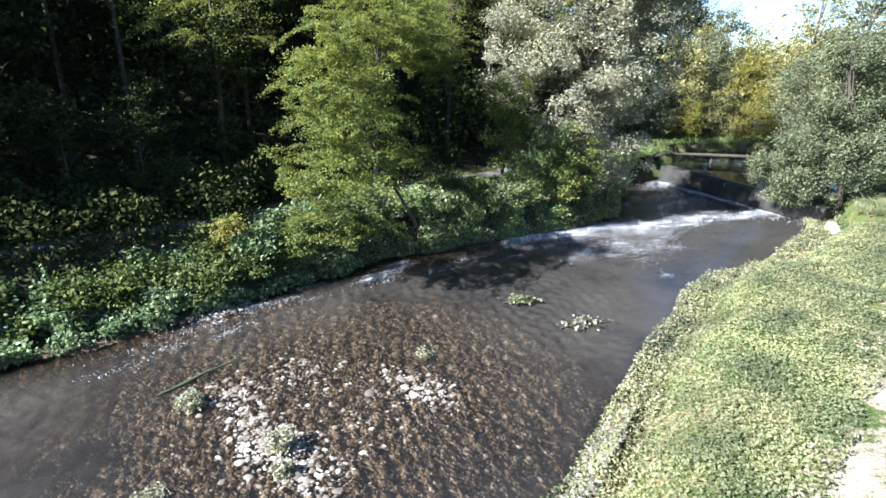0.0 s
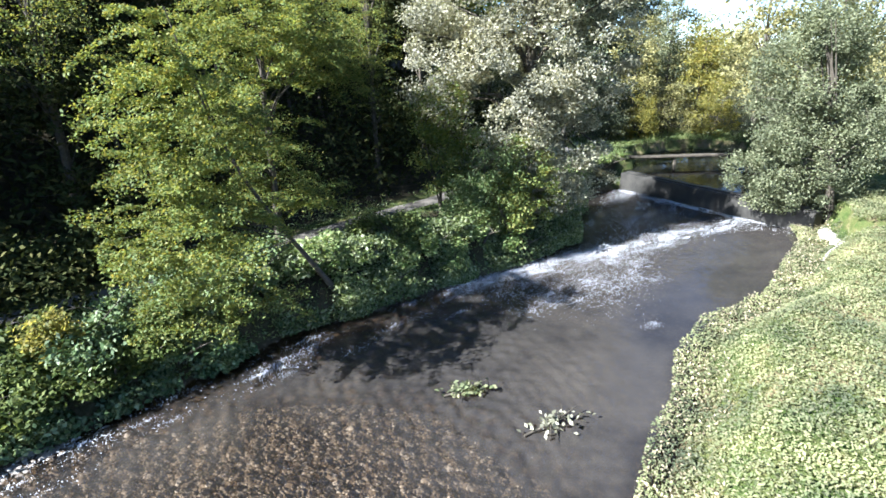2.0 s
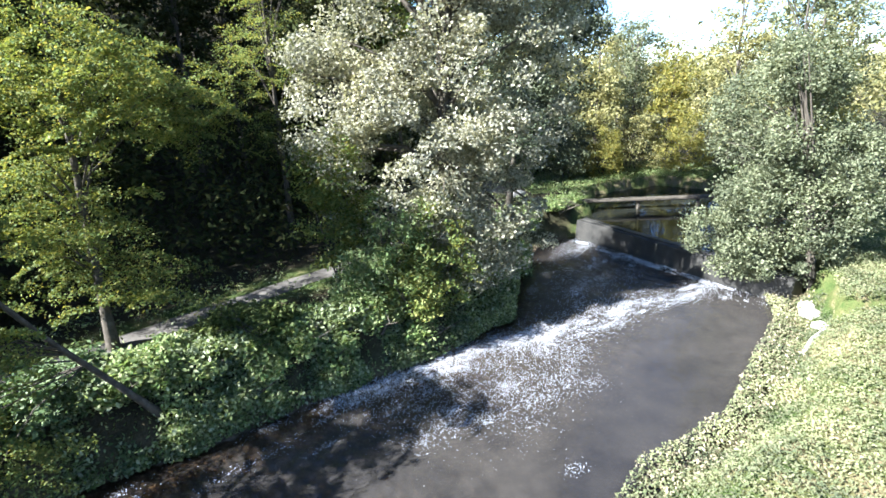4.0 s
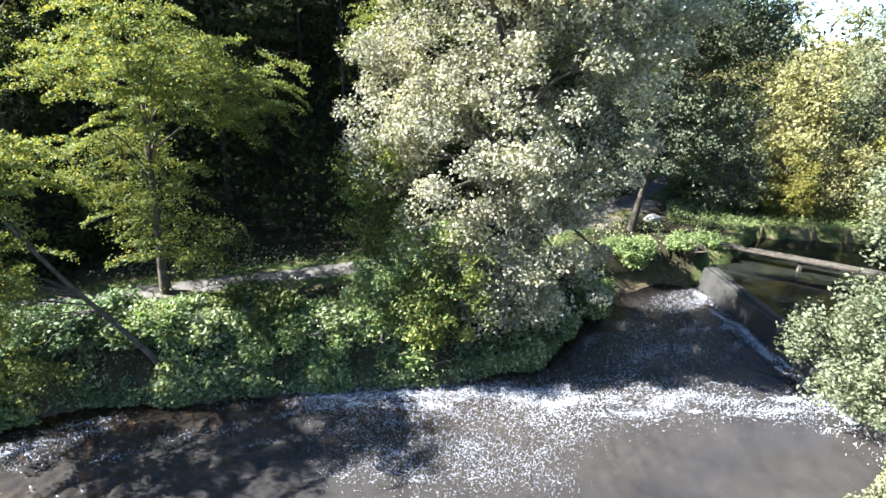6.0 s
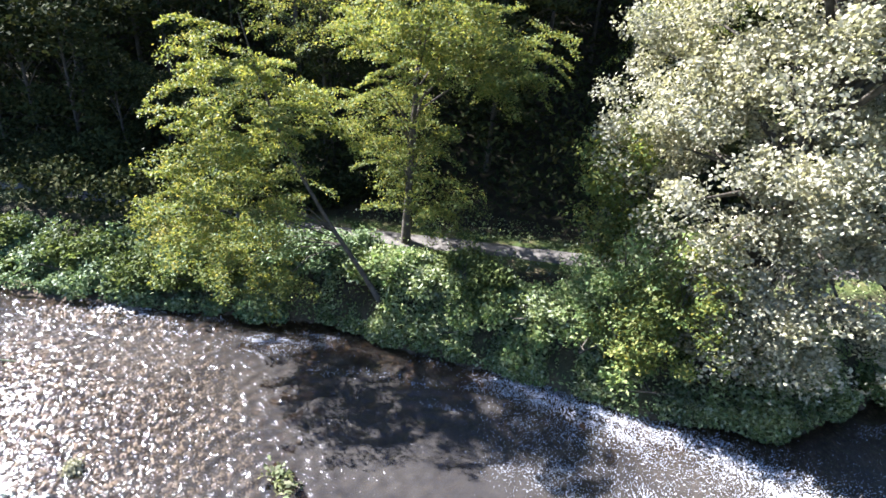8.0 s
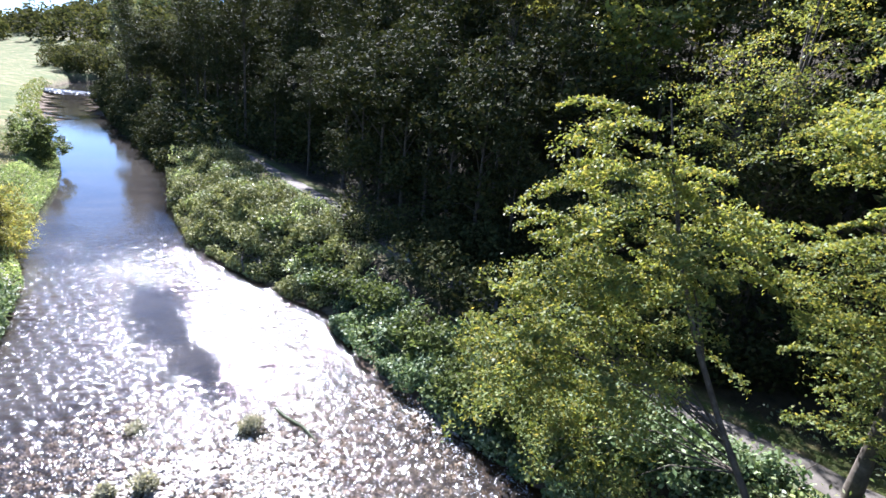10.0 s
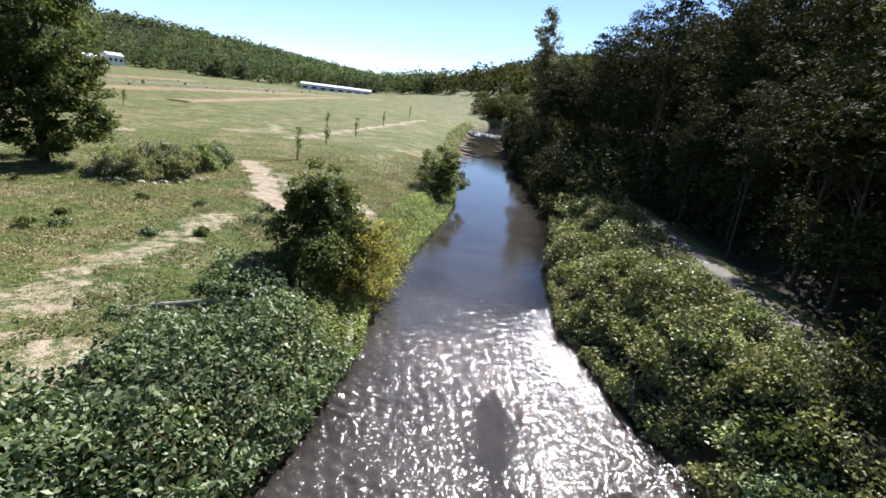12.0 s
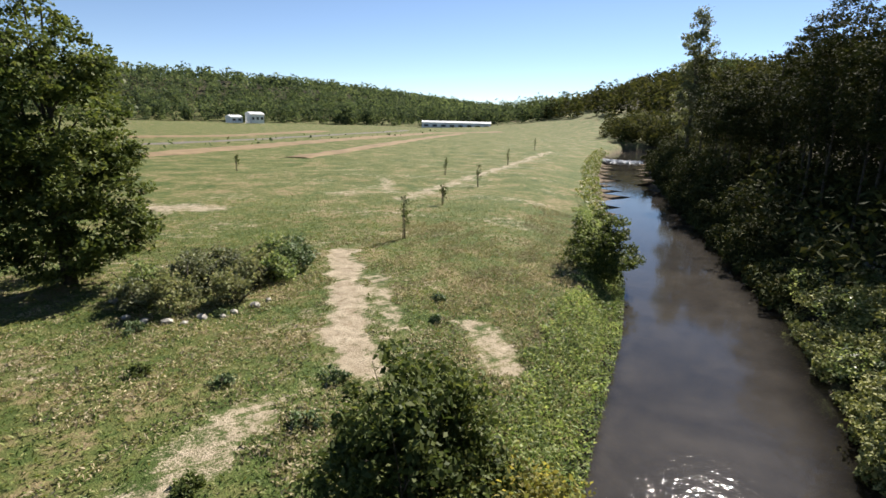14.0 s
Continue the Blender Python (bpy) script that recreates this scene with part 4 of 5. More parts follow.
# the downstream brambles take darker bush leaves so that the bank reads as shaded
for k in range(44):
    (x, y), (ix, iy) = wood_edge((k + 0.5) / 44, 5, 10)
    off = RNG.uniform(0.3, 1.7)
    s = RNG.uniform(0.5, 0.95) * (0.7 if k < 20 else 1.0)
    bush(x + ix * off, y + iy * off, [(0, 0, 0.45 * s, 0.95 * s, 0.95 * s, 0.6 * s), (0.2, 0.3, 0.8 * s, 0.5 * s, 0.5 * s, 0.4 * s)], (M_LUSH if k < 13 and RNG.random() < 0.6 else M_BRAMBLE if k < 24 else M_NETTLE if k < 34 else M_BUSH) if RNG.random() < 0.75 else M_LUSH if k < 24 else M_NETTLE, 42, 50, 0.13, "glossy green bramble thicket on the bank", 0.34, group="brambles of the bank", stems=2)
# vine-covered mound downstream
for k in range(46):
    (x, y), (ix, iy) = wood_edge((k + 0.5) / 46, 10, 18)
    for row in (1.3, 2.9, 4.4):
        off = row + RNG.uniform(-0.5, 0.5)
        if math.hypot(x + ix * off + 15.7, y + iy * off - 6.6) < 1.1 or (k < 16 and off > 2.1) or (row > 4 and k % 2):
            continue
        s = RNG.uniform(0.45, 1.05) * (0.7 if k < 16 else 1.0) * (1 + 0.55 * float(wobble(np.array([(x + ix * off, y + iy * off)]), 1.5, 3)[0]))
        # the first bushes mostly take dark bush leaves in place of the bank's shade
        bush(x + ix * off, y + iy * off, [(0, 0, 0.3 * s, 1.3 * s, 1.2 * s, 0.7 * s), (RNG.uniform(-0.7, 0.7), RNG.uniform(-0.7, 0.7), 0.6 * s, 0.5 * s, 0.5 * s, 0.45 * s)], (M_VINE if k > 15 else M_NETTLE if RNG.random() < 0.25 else M_BUSH) if RNG.random() < (0.75 if k > 15 else 0.9) else M_BRAMBLE, 42, 50, 0.135, "mound of sunlit climbing vines over the bank, leaves darkened for shade upstream", 0.4, group="vines of the bank", stems=2)

for k in range(46):
    u = (k / 45) ** 1.4
    x = -44 - 76 * u
    i = [j for j in range(len(WOOD_BANK) - 1) if WOOD_BANK[j][0] >= x > WOOD_BANK[j + 1][0]][0]
    a, b = WOOD_BANK[i], WOOD_BANK[i + 1]
    y = a[1] + (b[1] - a[1]) * (x - a[0]) / (b[0] - a[0])
    off, s = RNG.uniform(0.2, 2.2), RNG.uniform(0.9, 1.7) * (1 + 0.6 * u)
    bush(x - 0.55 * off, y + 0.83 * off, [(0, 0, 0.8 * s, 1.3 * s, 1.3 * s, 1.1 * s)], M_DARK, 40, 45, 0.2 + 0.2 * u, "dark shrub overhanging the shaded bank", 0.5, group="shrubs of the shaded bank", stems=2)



def undergrowth_ok(p):
    dw = line_dist(p, WOOD_BANK)
    return ~inside(p, RIVER) & ~inside(p, POOL) & (dw < line_dist(p, FIELD_BANK)) & (dw > 6.5) & (line_dist(p, WALKWAY) > 1.8) & (dw < 30) & ((p[:, 0] < 7) | (p[:, 1] > 40))


# dense near-black leaves fill the wood's inside so that it reads as shade
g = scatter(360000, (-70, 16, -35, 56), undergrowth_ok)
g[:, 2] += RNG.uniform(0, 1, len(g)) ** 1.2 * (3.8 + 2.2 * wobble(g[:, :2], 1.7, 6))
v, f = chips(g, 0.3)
tagged(mesh_obj("undergrowth", v, f, M_DARK), "leafy undergrowth beneath the woodland trees, coloured near-black as shade", "undergrowth", kind="stuff")

# near-black shrubs added along and over the path, in place of deep shade
def shade_fill_ok(p):
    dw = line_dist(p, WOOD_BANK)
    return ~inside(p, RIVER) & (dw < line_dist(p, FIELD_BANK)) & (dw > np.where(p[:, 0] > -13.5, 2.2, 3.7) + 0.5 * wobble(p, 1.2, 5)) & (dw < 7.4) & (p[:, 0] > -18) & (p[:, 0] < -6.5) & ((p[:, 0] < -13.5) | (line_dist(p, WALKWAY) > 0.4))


g = scatter(110000, (-20, -4, 5, 24), shade_fill_ok)
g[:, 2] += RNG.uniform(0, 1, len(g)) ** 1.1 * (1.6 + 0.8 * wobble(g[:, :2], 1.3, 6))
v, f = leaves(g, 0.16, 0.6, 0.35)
tagged(mesh_obj("shade_fill_shrubs", v, f, M_DARK), "near-black leaf mass filling in for deep shade at the edge of the woods", "shrubs", kind="stuff")
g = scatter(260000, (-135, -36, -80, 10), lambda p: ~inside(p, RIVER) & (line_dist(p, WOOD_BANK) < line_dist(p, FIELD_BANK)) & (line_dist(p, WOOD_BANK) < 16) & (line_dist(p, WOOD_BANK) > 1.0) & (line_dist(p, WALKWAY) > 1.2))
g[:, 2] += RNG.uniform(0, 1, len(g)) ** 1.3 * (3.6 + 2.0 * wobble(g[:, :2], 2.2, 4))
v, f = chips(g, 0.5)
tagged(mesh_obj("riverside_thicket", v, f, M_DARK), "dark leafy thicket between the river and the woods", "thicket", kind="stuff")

# ---------------------------------------------------------------- field side
build_tree("hornbeam_tree", on_ground(-10.9, -24.6), [(0, 0, 2.4, 3.0, 2.9, 2.2), (0.2, 0, 6.2, 3.1, 3.1, 2.4), (0.1, 0.1, 4.2, 3.1, 3.1, 1.6), (0.1, 0.2, 8.4, 2.3, 2.3, 1.7), (-1.2, 0.8, 2.2, 1.7, 1.7, 1.2), (0.4, -0.2, 10.2, 0.7, 0.7, 0.9), (1.5, 0.6, 5.2, 1.6, 1.6, 1.2)], M_BUSH, 430, 105, 0.62, 0.2, flat=0.7, trunk_r=0.16, stems=4, limbs=14,
           label="large dark broadleaf tree standing in the meadow", bias=0.22, split=True)
build_tree("hornbeam_tree", on_ground(-4.2, -22.5), [(0, 0, 2.6, 2.8, 2.8, 2.2), (0, 0, 4.6, 2.2, 2.2, 1.8)], M_BUSH, 220, 80, 0.7, 0.22, flat=0.7, trunk_r=0.12, stems=3, limbs=10, label="bushy dark broadleaf tree at the meadow's edge", bias=0.22)
bush(-14.5, -6.4, [(0, 0, 1.0, 1.9, 1.8, 1.1), (-0.6, -0.7, 1.9, 1.3, 1.3, 1.0), (1.2, 1.4, 0.7, 1.3, 1.3, 0.8), (-0.2, -0.3, 2.9, 0.6, 0.6, 0.8), (0.5, 0.3, 2.5, 0.9, 0.9, 0.7), (0.8, -0.2, 1.9, 0.7, 0.7, 0.7), (0.5, -1.0, 2.4, 0.25, 0.25, 0.6), (-1.1, -0.2, 2.3, 0.3, 0.3, 0.6), (0.1, 0.7, 2.0, 0.3, 0.3, 0.6)], M_BUSH, 340, 85, 0.13, "dense dark bush on the field bank", 0.34, stems=5)
bush(-15.7, -4.9, [(0, 0, 1.1, 1.5, 1.4, 1.2), (0.2, 0.1, 2.0, 1.0, 1.0, 0.9), (1.4, 1.1, 0.7, 1.1, 1.1, 0.8)], M_YELLOW, 150, 75, 0.10, "yellowing shrub beside the dark bush", 0.38)
bush(-33.0, -16.2, [(0, 0, 1.2, 1.9, 1.9, 1.3), (0.1, 0, 2.4, 1.4, 1.4, 1.1), (0.9, 0.8, 0.9, 1.1, 1.1, 0.8)], M_BUSH, 150, 75, 0.15, "rounded dark green bush overhanging the water", 0.45)


def carpet(name, n, box, ok, material, leaf, tall, label, category, up=0.5, wide=0.5, droop=0.0):
    g = scatter(n, box, ok)
    g[:, 2] = np.maximum(g[:, 2], 0.12)
    g[:, 2] += RNG.uniform(0.02, 1, len(g)) * tall * (0.75 + 0.35 * wobble(g[:, :2], 0.6, 2))
    v, f = leaves(g, leaf, wide, up, droop=droop)
    return tagged(mesh_obj(name, v, f, material), label, category, kind="stuff")


def east_bank(p):
    d = line_dist(p, FIELD_BANK)
    return (~inside(p, RIVER) | (d < 0.55)) & (d < 4.2 + 0.8 * wobble(p, 1.3)) & (line_dist(p, WOOD_BANK) > d) & (line_dist(p, [(3.4, 2.5), (8.2, 7.0), (15.5, 14.2), (26, 24)]) > 1.1) & (p[:, 0] - 0.2 * p[:, 1] > -0.5)


def nettle_bank(p):
    d = line_dist(p, FIELD_BANK)
    return (~inside(p, RIVER) | (d < 0.45)) & (d < 4.0 + 0.6 * wobble(p, 1.1)) & (line_dist(p, [(-5.1, -5.15), (-9.6, -3.5)]) > 0.34) & (line_dist(p, WOOD_BANK) > d) & (p[:, 0] < 1.5) & (p[:, 0] > -11.3)


carpet("herb_carpet", 450000, (0, 22, 0, 26), east_bank, M_HERB, 0.068, 0.23, "pale yellow-green herbs carpeting the sunny bank", "herbs", up=0.8)


def dry_rim(p):
    d = line_dist(p, FIELD_BANK)
    near = np.minimum(np.abs(d - 0.2), line_dist(p, [(3.4, 2.5), (8.2, 7.0), (15.5, 14.2), (26, 24)]) - 1.0)
    return east_bank(p) & (near + 0.5 * wobble(p, 1.1, 4) < 0.35)


carpet("dry_herbs", 90000, (0, 22, 0, 26), dry_rim, M_STRAW, 0.075, 0.34, "dry straw-coloured herbs along the rim of the bank", "herbs", up=0.4)


def far_bank(p):
    d = line_dist(p, FIELD_BANK)
    return (~inside(p, RIVER) | (d < 0.5)) & (d < 1.9 + 0.9 * wobble(p, 1.2)) & (line_dist(p, WOOD_BANK) > d) & (p[:, 0] < -11.5)


carpet("bank_herbs", 420000, (-48, -10, -30, 0), far_bank, M_LUSH, 0.12, 0.45, "yellow-green tall herbs hanging over the field bank", "herbs", up=0.3, wide=0.4)
def wood_bank_edge(p):
    d = line_dist(p, WOOD_BANK[2:10])
    return (~inside(p, RIVER) | (d < 0.3)) & (d < 0.9 + 0.5 * wobble(p, 1.1, 3)) & (p[:, 0] > -5)


def wood_bank_top(p):
    d = line_dist(p, WOOD_BANK)
    return ~inside(p, RIVER) & (d > 0.8) & (d < line_dist(p, FIELD_BANK)) & (d < 6.5) & (line_dist(p, WALKWAY) > 0.38) & (np.hypot(p[:, 0] - 2.0, p[:, 1] - 26.6) > 1.2) & (p[:, 0] > -34) & (p[:, 0] < 12)


def bank_strip(name, first, last, d0, d1, n, tall, material, leaf, label, category, droop=0.6):
    """Foliage that hangs down the wooded bank; d counts inland from the water's edge."""
    seg = np.array(WOOD_BANK[first:last + 1], float)
    dv = np.diff(seg, axis=0)
    L = np.linalg.norm(dv, axis=1)
    k = RNG.choice(len(L), n, p=L / L.sum())
    p = seg[k] + dv[k] * RNG.uniform(0, 1, n)[:, None]
    inland = np.stack([dv[k][:, 1], -dv[k][:, 0]], 1) / L[k][:, None]
    lump = wobble(p, 1.0, 7)
    p = p + inland * (d0 - 0.35 * np.maximum(lump, 0) + (d1 - d0) * RNG.uniform(0, 1, n))[:, None]
    z = np.maximum(survey(p)[0], 0.05) + RNG.uniform(0, 1, n) ** 1.5 * tall * (1 + 0.9 * lump)
    keep = RNG.uniform(0, 1, n) < 0.45 + 0.7 * wobble(p, 0.55, 2) + 0.6 * lump
    v, f = leaves(np.column_stack([p, z])[keep], leaf, 0.6, 0.25, droop=droop)
    return tagged(mesh_obj(name, v, f, material), label, category, kind="stuff")


bank_strip("hanging_nettles", 8, 12, -0.45, 1.9, 60000, 0.5, M_NETTLE, 0.13, "dark nettles hanging down the bank to the water", "nettles")
bank_strip("hanging_vines", 12, 17, -0.25, 2.6, 95000, 0.5, M_VINE, 0.13, "vines hanging down the bank to the water", "vines")
bank_strip("bank_brambles", 3, 9, -0.2, 1.3, 90000, 0.5, M_BRAMBLE, 0.11, "glossy brambles trailing down the bank", "brambles")
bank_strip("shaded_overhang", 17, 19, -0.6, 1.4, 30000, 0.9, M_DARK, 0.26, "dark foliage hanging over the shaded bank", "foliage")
thicket = scatter(110000, (6, 60, 34, 75), lambda p: ~inside(p, POOL) & (line_dist(p, WALKWAY) > 1.3) & (line_dist(p, [(9, 33), (11, 38)]) > 2.2))
thicket = thicket[RNG.uniform(0, 1, len(thicket)) < smooth(-0.1, 0.5, wobble(thicket[:, :2], 2.4, 1))]
thicket[:, 2] += RNG.uniform(0, 1, len(thicket)) ** 1.3 * (1.5 + 1.3 * wobble(thicket[:, :2], 2.0, 3))
v, f = leaves(thicket, 0.13, 0.6, 0.35)
tagged(mesh_obj("pool_thicket", v, f, M_GREY), "grey-green thicket of low shrubs round the pool", "thicket", kind="stuff")
carpet("waterside_herbs", 50000, (-6, 12, 15, 34), wood_bank_edge, M_LUSH, 0.11, 0.5, "lush green herbs leaning over the water's edge", "herbs", up=0.3, wide=0.4)
carpet("bank_undergrowth", 110000, (-34, 12, -10, 36), lambda p: wood_bank_top(p) & np.where(p[:, 0] > -5.5, True, (wobble(p, 1.0, 5) > -0.1) & ((p[:, 0] < -13.5) | (line_dist(p, WOOD_BANK) < 1.9))), M_BRAMBLE, 0.11, 0.4, "low green brambles and herbs beside the footpath", "undergrowth", up=0.4)
carpet("far_bank_herbs", 60000, (-135, -48, -95, -22), far_bank, M_GRASS, 0.4, 0.8, "yellow-green tall herbs along the far field bank", "herbs", up=0.3, wide=0.4)
carpet("nettle_carpet", 95000, (-13, 3, -9, 6), nettle_bank, M_NETTLE, 0.155, 0.8, "deep green nettles covering the field bank", "nettles")


def meadow(p):
    d = line_dist(p, FIELD_BANK)
    return (~inside(p, RIVER)) & (d < line_dist(p, WOOD_BANK)) & (survey(p)[1] < 0.45) & ~nettle_bank(p) & ~east_bank(p)


carpet("meadow_grass", 240000, (-48, 4, -46, 2), lambda p: meadow(p) & (RNG.uniform(0, 1, len(p)) < smooth(46, 14, np.hypot(p[:, 0] + 11, p[:, 1] + 6))), M_GRASS, 0.12, 0.11, "short patchy meadow grass", "grass", up=0.4, wide=0.28, droop=-0.4)


def dry_meadow(p):
    along, across = p[:, 0] * 0.78 + p[:, 1] * 0.62, p[:, 1] * 0.78 - p[:, 0] * 0.62
    q = np.column_stack([along * 0.3, across])
    return meadow(p) & (wobble(q, 0.55, 2) + 0.7 * wobble(p, 2.3, 8) > 0.0) & (np.abs(across + 1.2) < 10)


carpet("dry_grass", 150000, (-32, 3, -28, 2), dry_meadow, M_STRAW, 0.11, 0.10, "dry straw-coloured grass in worn patches", "grass", up=0.4, wide=0.3, droop=-0.4)
wall = tagged(empty("retaining_wall", (-8, -4.5, 0)), "low weathered concrete wall along the bank", "wall")
child_at(boxy("wall_block", (-5.3, -5.5), (-9.9, -4.0), 0.11, 0.8, 1.27, M_CONCRETE, None), wall)
child_at(boxy("wall_block", (-11.7, -1.4), (-13.9, -3.5), 0.22, -0.5, 0.22, M_CONCRETE, None), wall)

# ---------------------------------------------------------------- far buildings


def house(name, at, yaw, L, W, H, roof_h, wall_mat, roof_mat, label, windows=6):
    th = empty(name, at)
    th.rotation_euler = (0, 0, radians(yaw))
    bm = bmesh.new()
    bmesh.ops.create_cube(bm, size=1, matrix=Matrix.Translation((0, 0, H / 2)) @ Matrix.Diagonal((L, W, H, 1)))
    part("wall", bm, wall_mat, th)
    vs = [(-L / 2 - 0.4, -W / 2 - 0.4, H), (L / 2 + 0.4, -W / 2 - 0.4, H), (L / 2 + 0.4, W / 2 + 0.4, H), (-L / 2 - 0.4, W / 2 + 0.4, H), (-L / 2 - 0.4, 0, H + roof_h), (L / 2 + 0.4, 0, H + roof_h)]
    fs = [(0, 1, 5, 4), (2, 3, 4, 5), (0, 4, 3), (1, 2, 5), (0, 3, 2, 1)]
    mesh_obj("roof", vs, fs, roof_mat, th)
    for k in range(windows):
        for s in (-1, 1):
            x = -L / 2 + L * (k + 0.5) / windows
            bm = bmesh.new()
            bmesh.ops.create_cube(bm, size=1, matrix=Matrix.Translation((x, s * (W / 2 + 0.02), H * 0.55)) @ Matrix.Diagonal((L / windows * 0.6, 0.12, H * 0.36, 1)))
            win = part("window", bm, M_WHITE, th)
            bm = bmesh.new()
            bmesh.ops.create_cube(bm, size=1, matrix=Matrix.Translation((x, s * (W / 2 + 0.07), H * 0.55)) @ Matrix.Diagonal((L / windows * 0.52, 0.1, H * 0.3, 1)))
            part("pane", bm, M_SHADOWY, win, "dark window glass")
    return tagged(th, label, "building")


house("warehouse", (-226, -267, 2.8), -40, 42, 14, 4.2, 1.0, M_WHITE, M_ROOF, "long low white warehouse across the meadows", 8)
house("farmhouse", (-118, -318, 4), 8, 8, 7, 5.0, 1.4, M_WHITE, M_ROOF, "white farmhouse with pale roof below the wooded hill", 3)
house("farm_shed", (-107, -320, 4), 12, 7, 6, 3.2, 1.2, M_WHITE, M_ROOF, "low white shed beside the farmhouse", 2)

# ---------------------------------------------------------------- meadow details
for x, y, s, mat in ((-13.4, -19.5, 1.0, M_HERB), (-15.2, -19.0, 0.8, M_HERB), (-14.4, -21.0, 1.1, M_GREY), (-16.4, -20.4, 0.8, M_HERB), (-18.6, -21.8, 1.0, M_NETTLE), (-12.4, -20.4, 0.7, M_GREY), (-19.4, -22.8, 0.8, M_NETTLE), (-17.2, -21.4, 0.7, M_HERB), (-15.9, -21.6, 1.0, M_GREY), (-13.0, -21.6, 0.9, M_LUSH), (-17.6, -20.6, 0.8, M_LUSH), (-18.2, -22.6, 1.1, M_LUSH), (-15.0, -22.4, 0.9, M_GREY)):
    bush(x, y, [(0, 0, 0.5 * s, 0.9 * s, 0.9 * s, 0.6 * s), (0.1, 0, 1.0 * s, 0.5 * s, 0.5 * s, 0.5 * s)], mat, 45, 50, 0.12, "clump of tall grey-green weeds in the meadow", 0.3, group="weeds of the meadow", stems=3, name="weed_clump", category="weeds")
weed_rng = np.random.default_rng(12)
for k in range(34):
    x, y = weed_rng.uniform(-24, -6), weed_rng.uniform(-20, -3)
    s = float(weed_rng.uniform(0.22, 0.42))
    q = np.array([(x, y)])
    if line_dist(q, FIELD_BANK)[0] < 4.5 or inside(q, RIVER)[0] or survey(q)[1][0] > 0.5:
        continue
    bush(x, y, [(0, 0, 0.4 * s, 0.9 * s, 0.9 * s, 0.5 * s)], M_NETTLE if k % 3 else M_BUSH, 16, 30, 0.09, "small dark weed in the short meadow grass", 0.12, group="small weeds of the meadow", stems=1, name="weed", category="weeds")
carpet("dry_bank_grass", 110000, (-44, -13, -34, -2), lambda p: meadow(p) & (line_dist(p, FIELD_BANK) > 1.2) & (line_dist(p, FIELD_BANK) < 5.2 + 1.5 * wobble(p, 2.2, 3)) & (wobble(p, 1.1, 6) > -0.35), M_STRAW, 0.12, 0.2, "dry yellow-brown grass along the top of the field bank", "grass", up=0.35, wide=0.3)
for x, y, h in ((-26.7, -25.0, 2.6), (-47, -41.8, 2.4), (-69, -60, 2.6), (-51, -52.5, 2.2), (-105, -88, 3.0), (-36, -33.5, 1.8), (-30, -66, 2.2)):
    th = build_tree("sapling", on_ground(x, y), [(0, 0, h * 0.62, 0.28, 0.28, h * 0.36)], M_BUSH, 26, 16, 0.16, 0.11, flat=1.0, trunk_r=0.035, limbs=5, label="young planted sapling tied to a stake", category="sapling", group="saplings of the meadow")
    v, f = join_tubes([tube([(0.12, 0, -0.2), (0.12, 0, h * 0.8)], [0.03, 0.028], 6)])
    mesh_obj("stake", v, f, M_BARK, th, "grey wooden stake")
for line, w, m_, lab in (([(-45, -84), (-62, -100), (-92, -128), (-135, -166), (-165, -188)], 4.5, M_STUBBLE, "brown strip of stubble at the meadow's far edge"),
                         ([(-10, -86), (-24, -96), (-42, -111), (-76, -141), (-110, -168), (-159, -202), (-191, -190)], 8.0, M_STUBBLE, "brown strip of stubble at the meadow's far edge"),
                         ([(-14, -150), (-34, -160), (-60, -172), (-114, -221)], 9.0, M_STUBBLE, "brown strip of stubble at the meadow's far edge"),
                         ([(-6, -120), (-30, -128), (-52, -142), (-95, -180), (-165, -232)], 4.0, M_PATH, "pale farm track across the meadows")):
    ribbon("field_strip", line, w, 0.16, m_, lab, "field strip", step=4.0)
hedge = scatter(5000, (-230, 10, -250, -80), lambda p: np.minimum(line_dist(p, [(-14, -100), (-44, -118), (-80, -147), (-120, -176), (-170, -206)]), line_dist(p, [(-190, -230), (-260, -215)])) < 1.6)
hedge[:, 2] += RNG.uniform(0.1, 1.8, len(hedge))
v, f = leaves(hedge, 0.8, 0.7, 0.4)
tagged(mesh_obj("hedge", v, f, M_FAR), "low dark hedge along the field edge", "hedge", kind="stuff")
for x, y, s, mat in ((15.0, 39.6, 1.3, M_GREY), (17.2, 39.8, 1.2, M_YELLOW), (19.6, 40.6, 1.5, M_AUTUMN), (22.3, 39.4, 1.4, M_YELLOW), (24.4, 36.8, 1.5, M_GREY), (25.0, 33.0, 1.4, M_AUTUMN), (13.2, 41.6, 1.3, M_LUSH), (16.2, 42.2, 1.6, M_AUTUMN), (24.0, 29.6, 1.3, M_GREY), (21.0, 43.0, 1.8, M_GREY), (8.2, 38.0, 1.3, M_GREY), (9.4, 40.6, 1.5, M_GREY), (14.2, 45.5, 1.7, M_AUTUMN)):
    bush(x, y, [(0, 0, 0.9 * s, 1.2 * s, 1.2 * s, 0.9 * s), (0.3, 0.2, 1.8 * s, 0.8 * s, 0.8 * s, 0.8 * s)], mat, 80, 70, 0.12, "yellowing shrub beyond the pool" if mat in (M_YELLOW, M_AUTUMN) else "grey-green shrub beyond the pool", 0.45, group="shrubs beyond the pool")
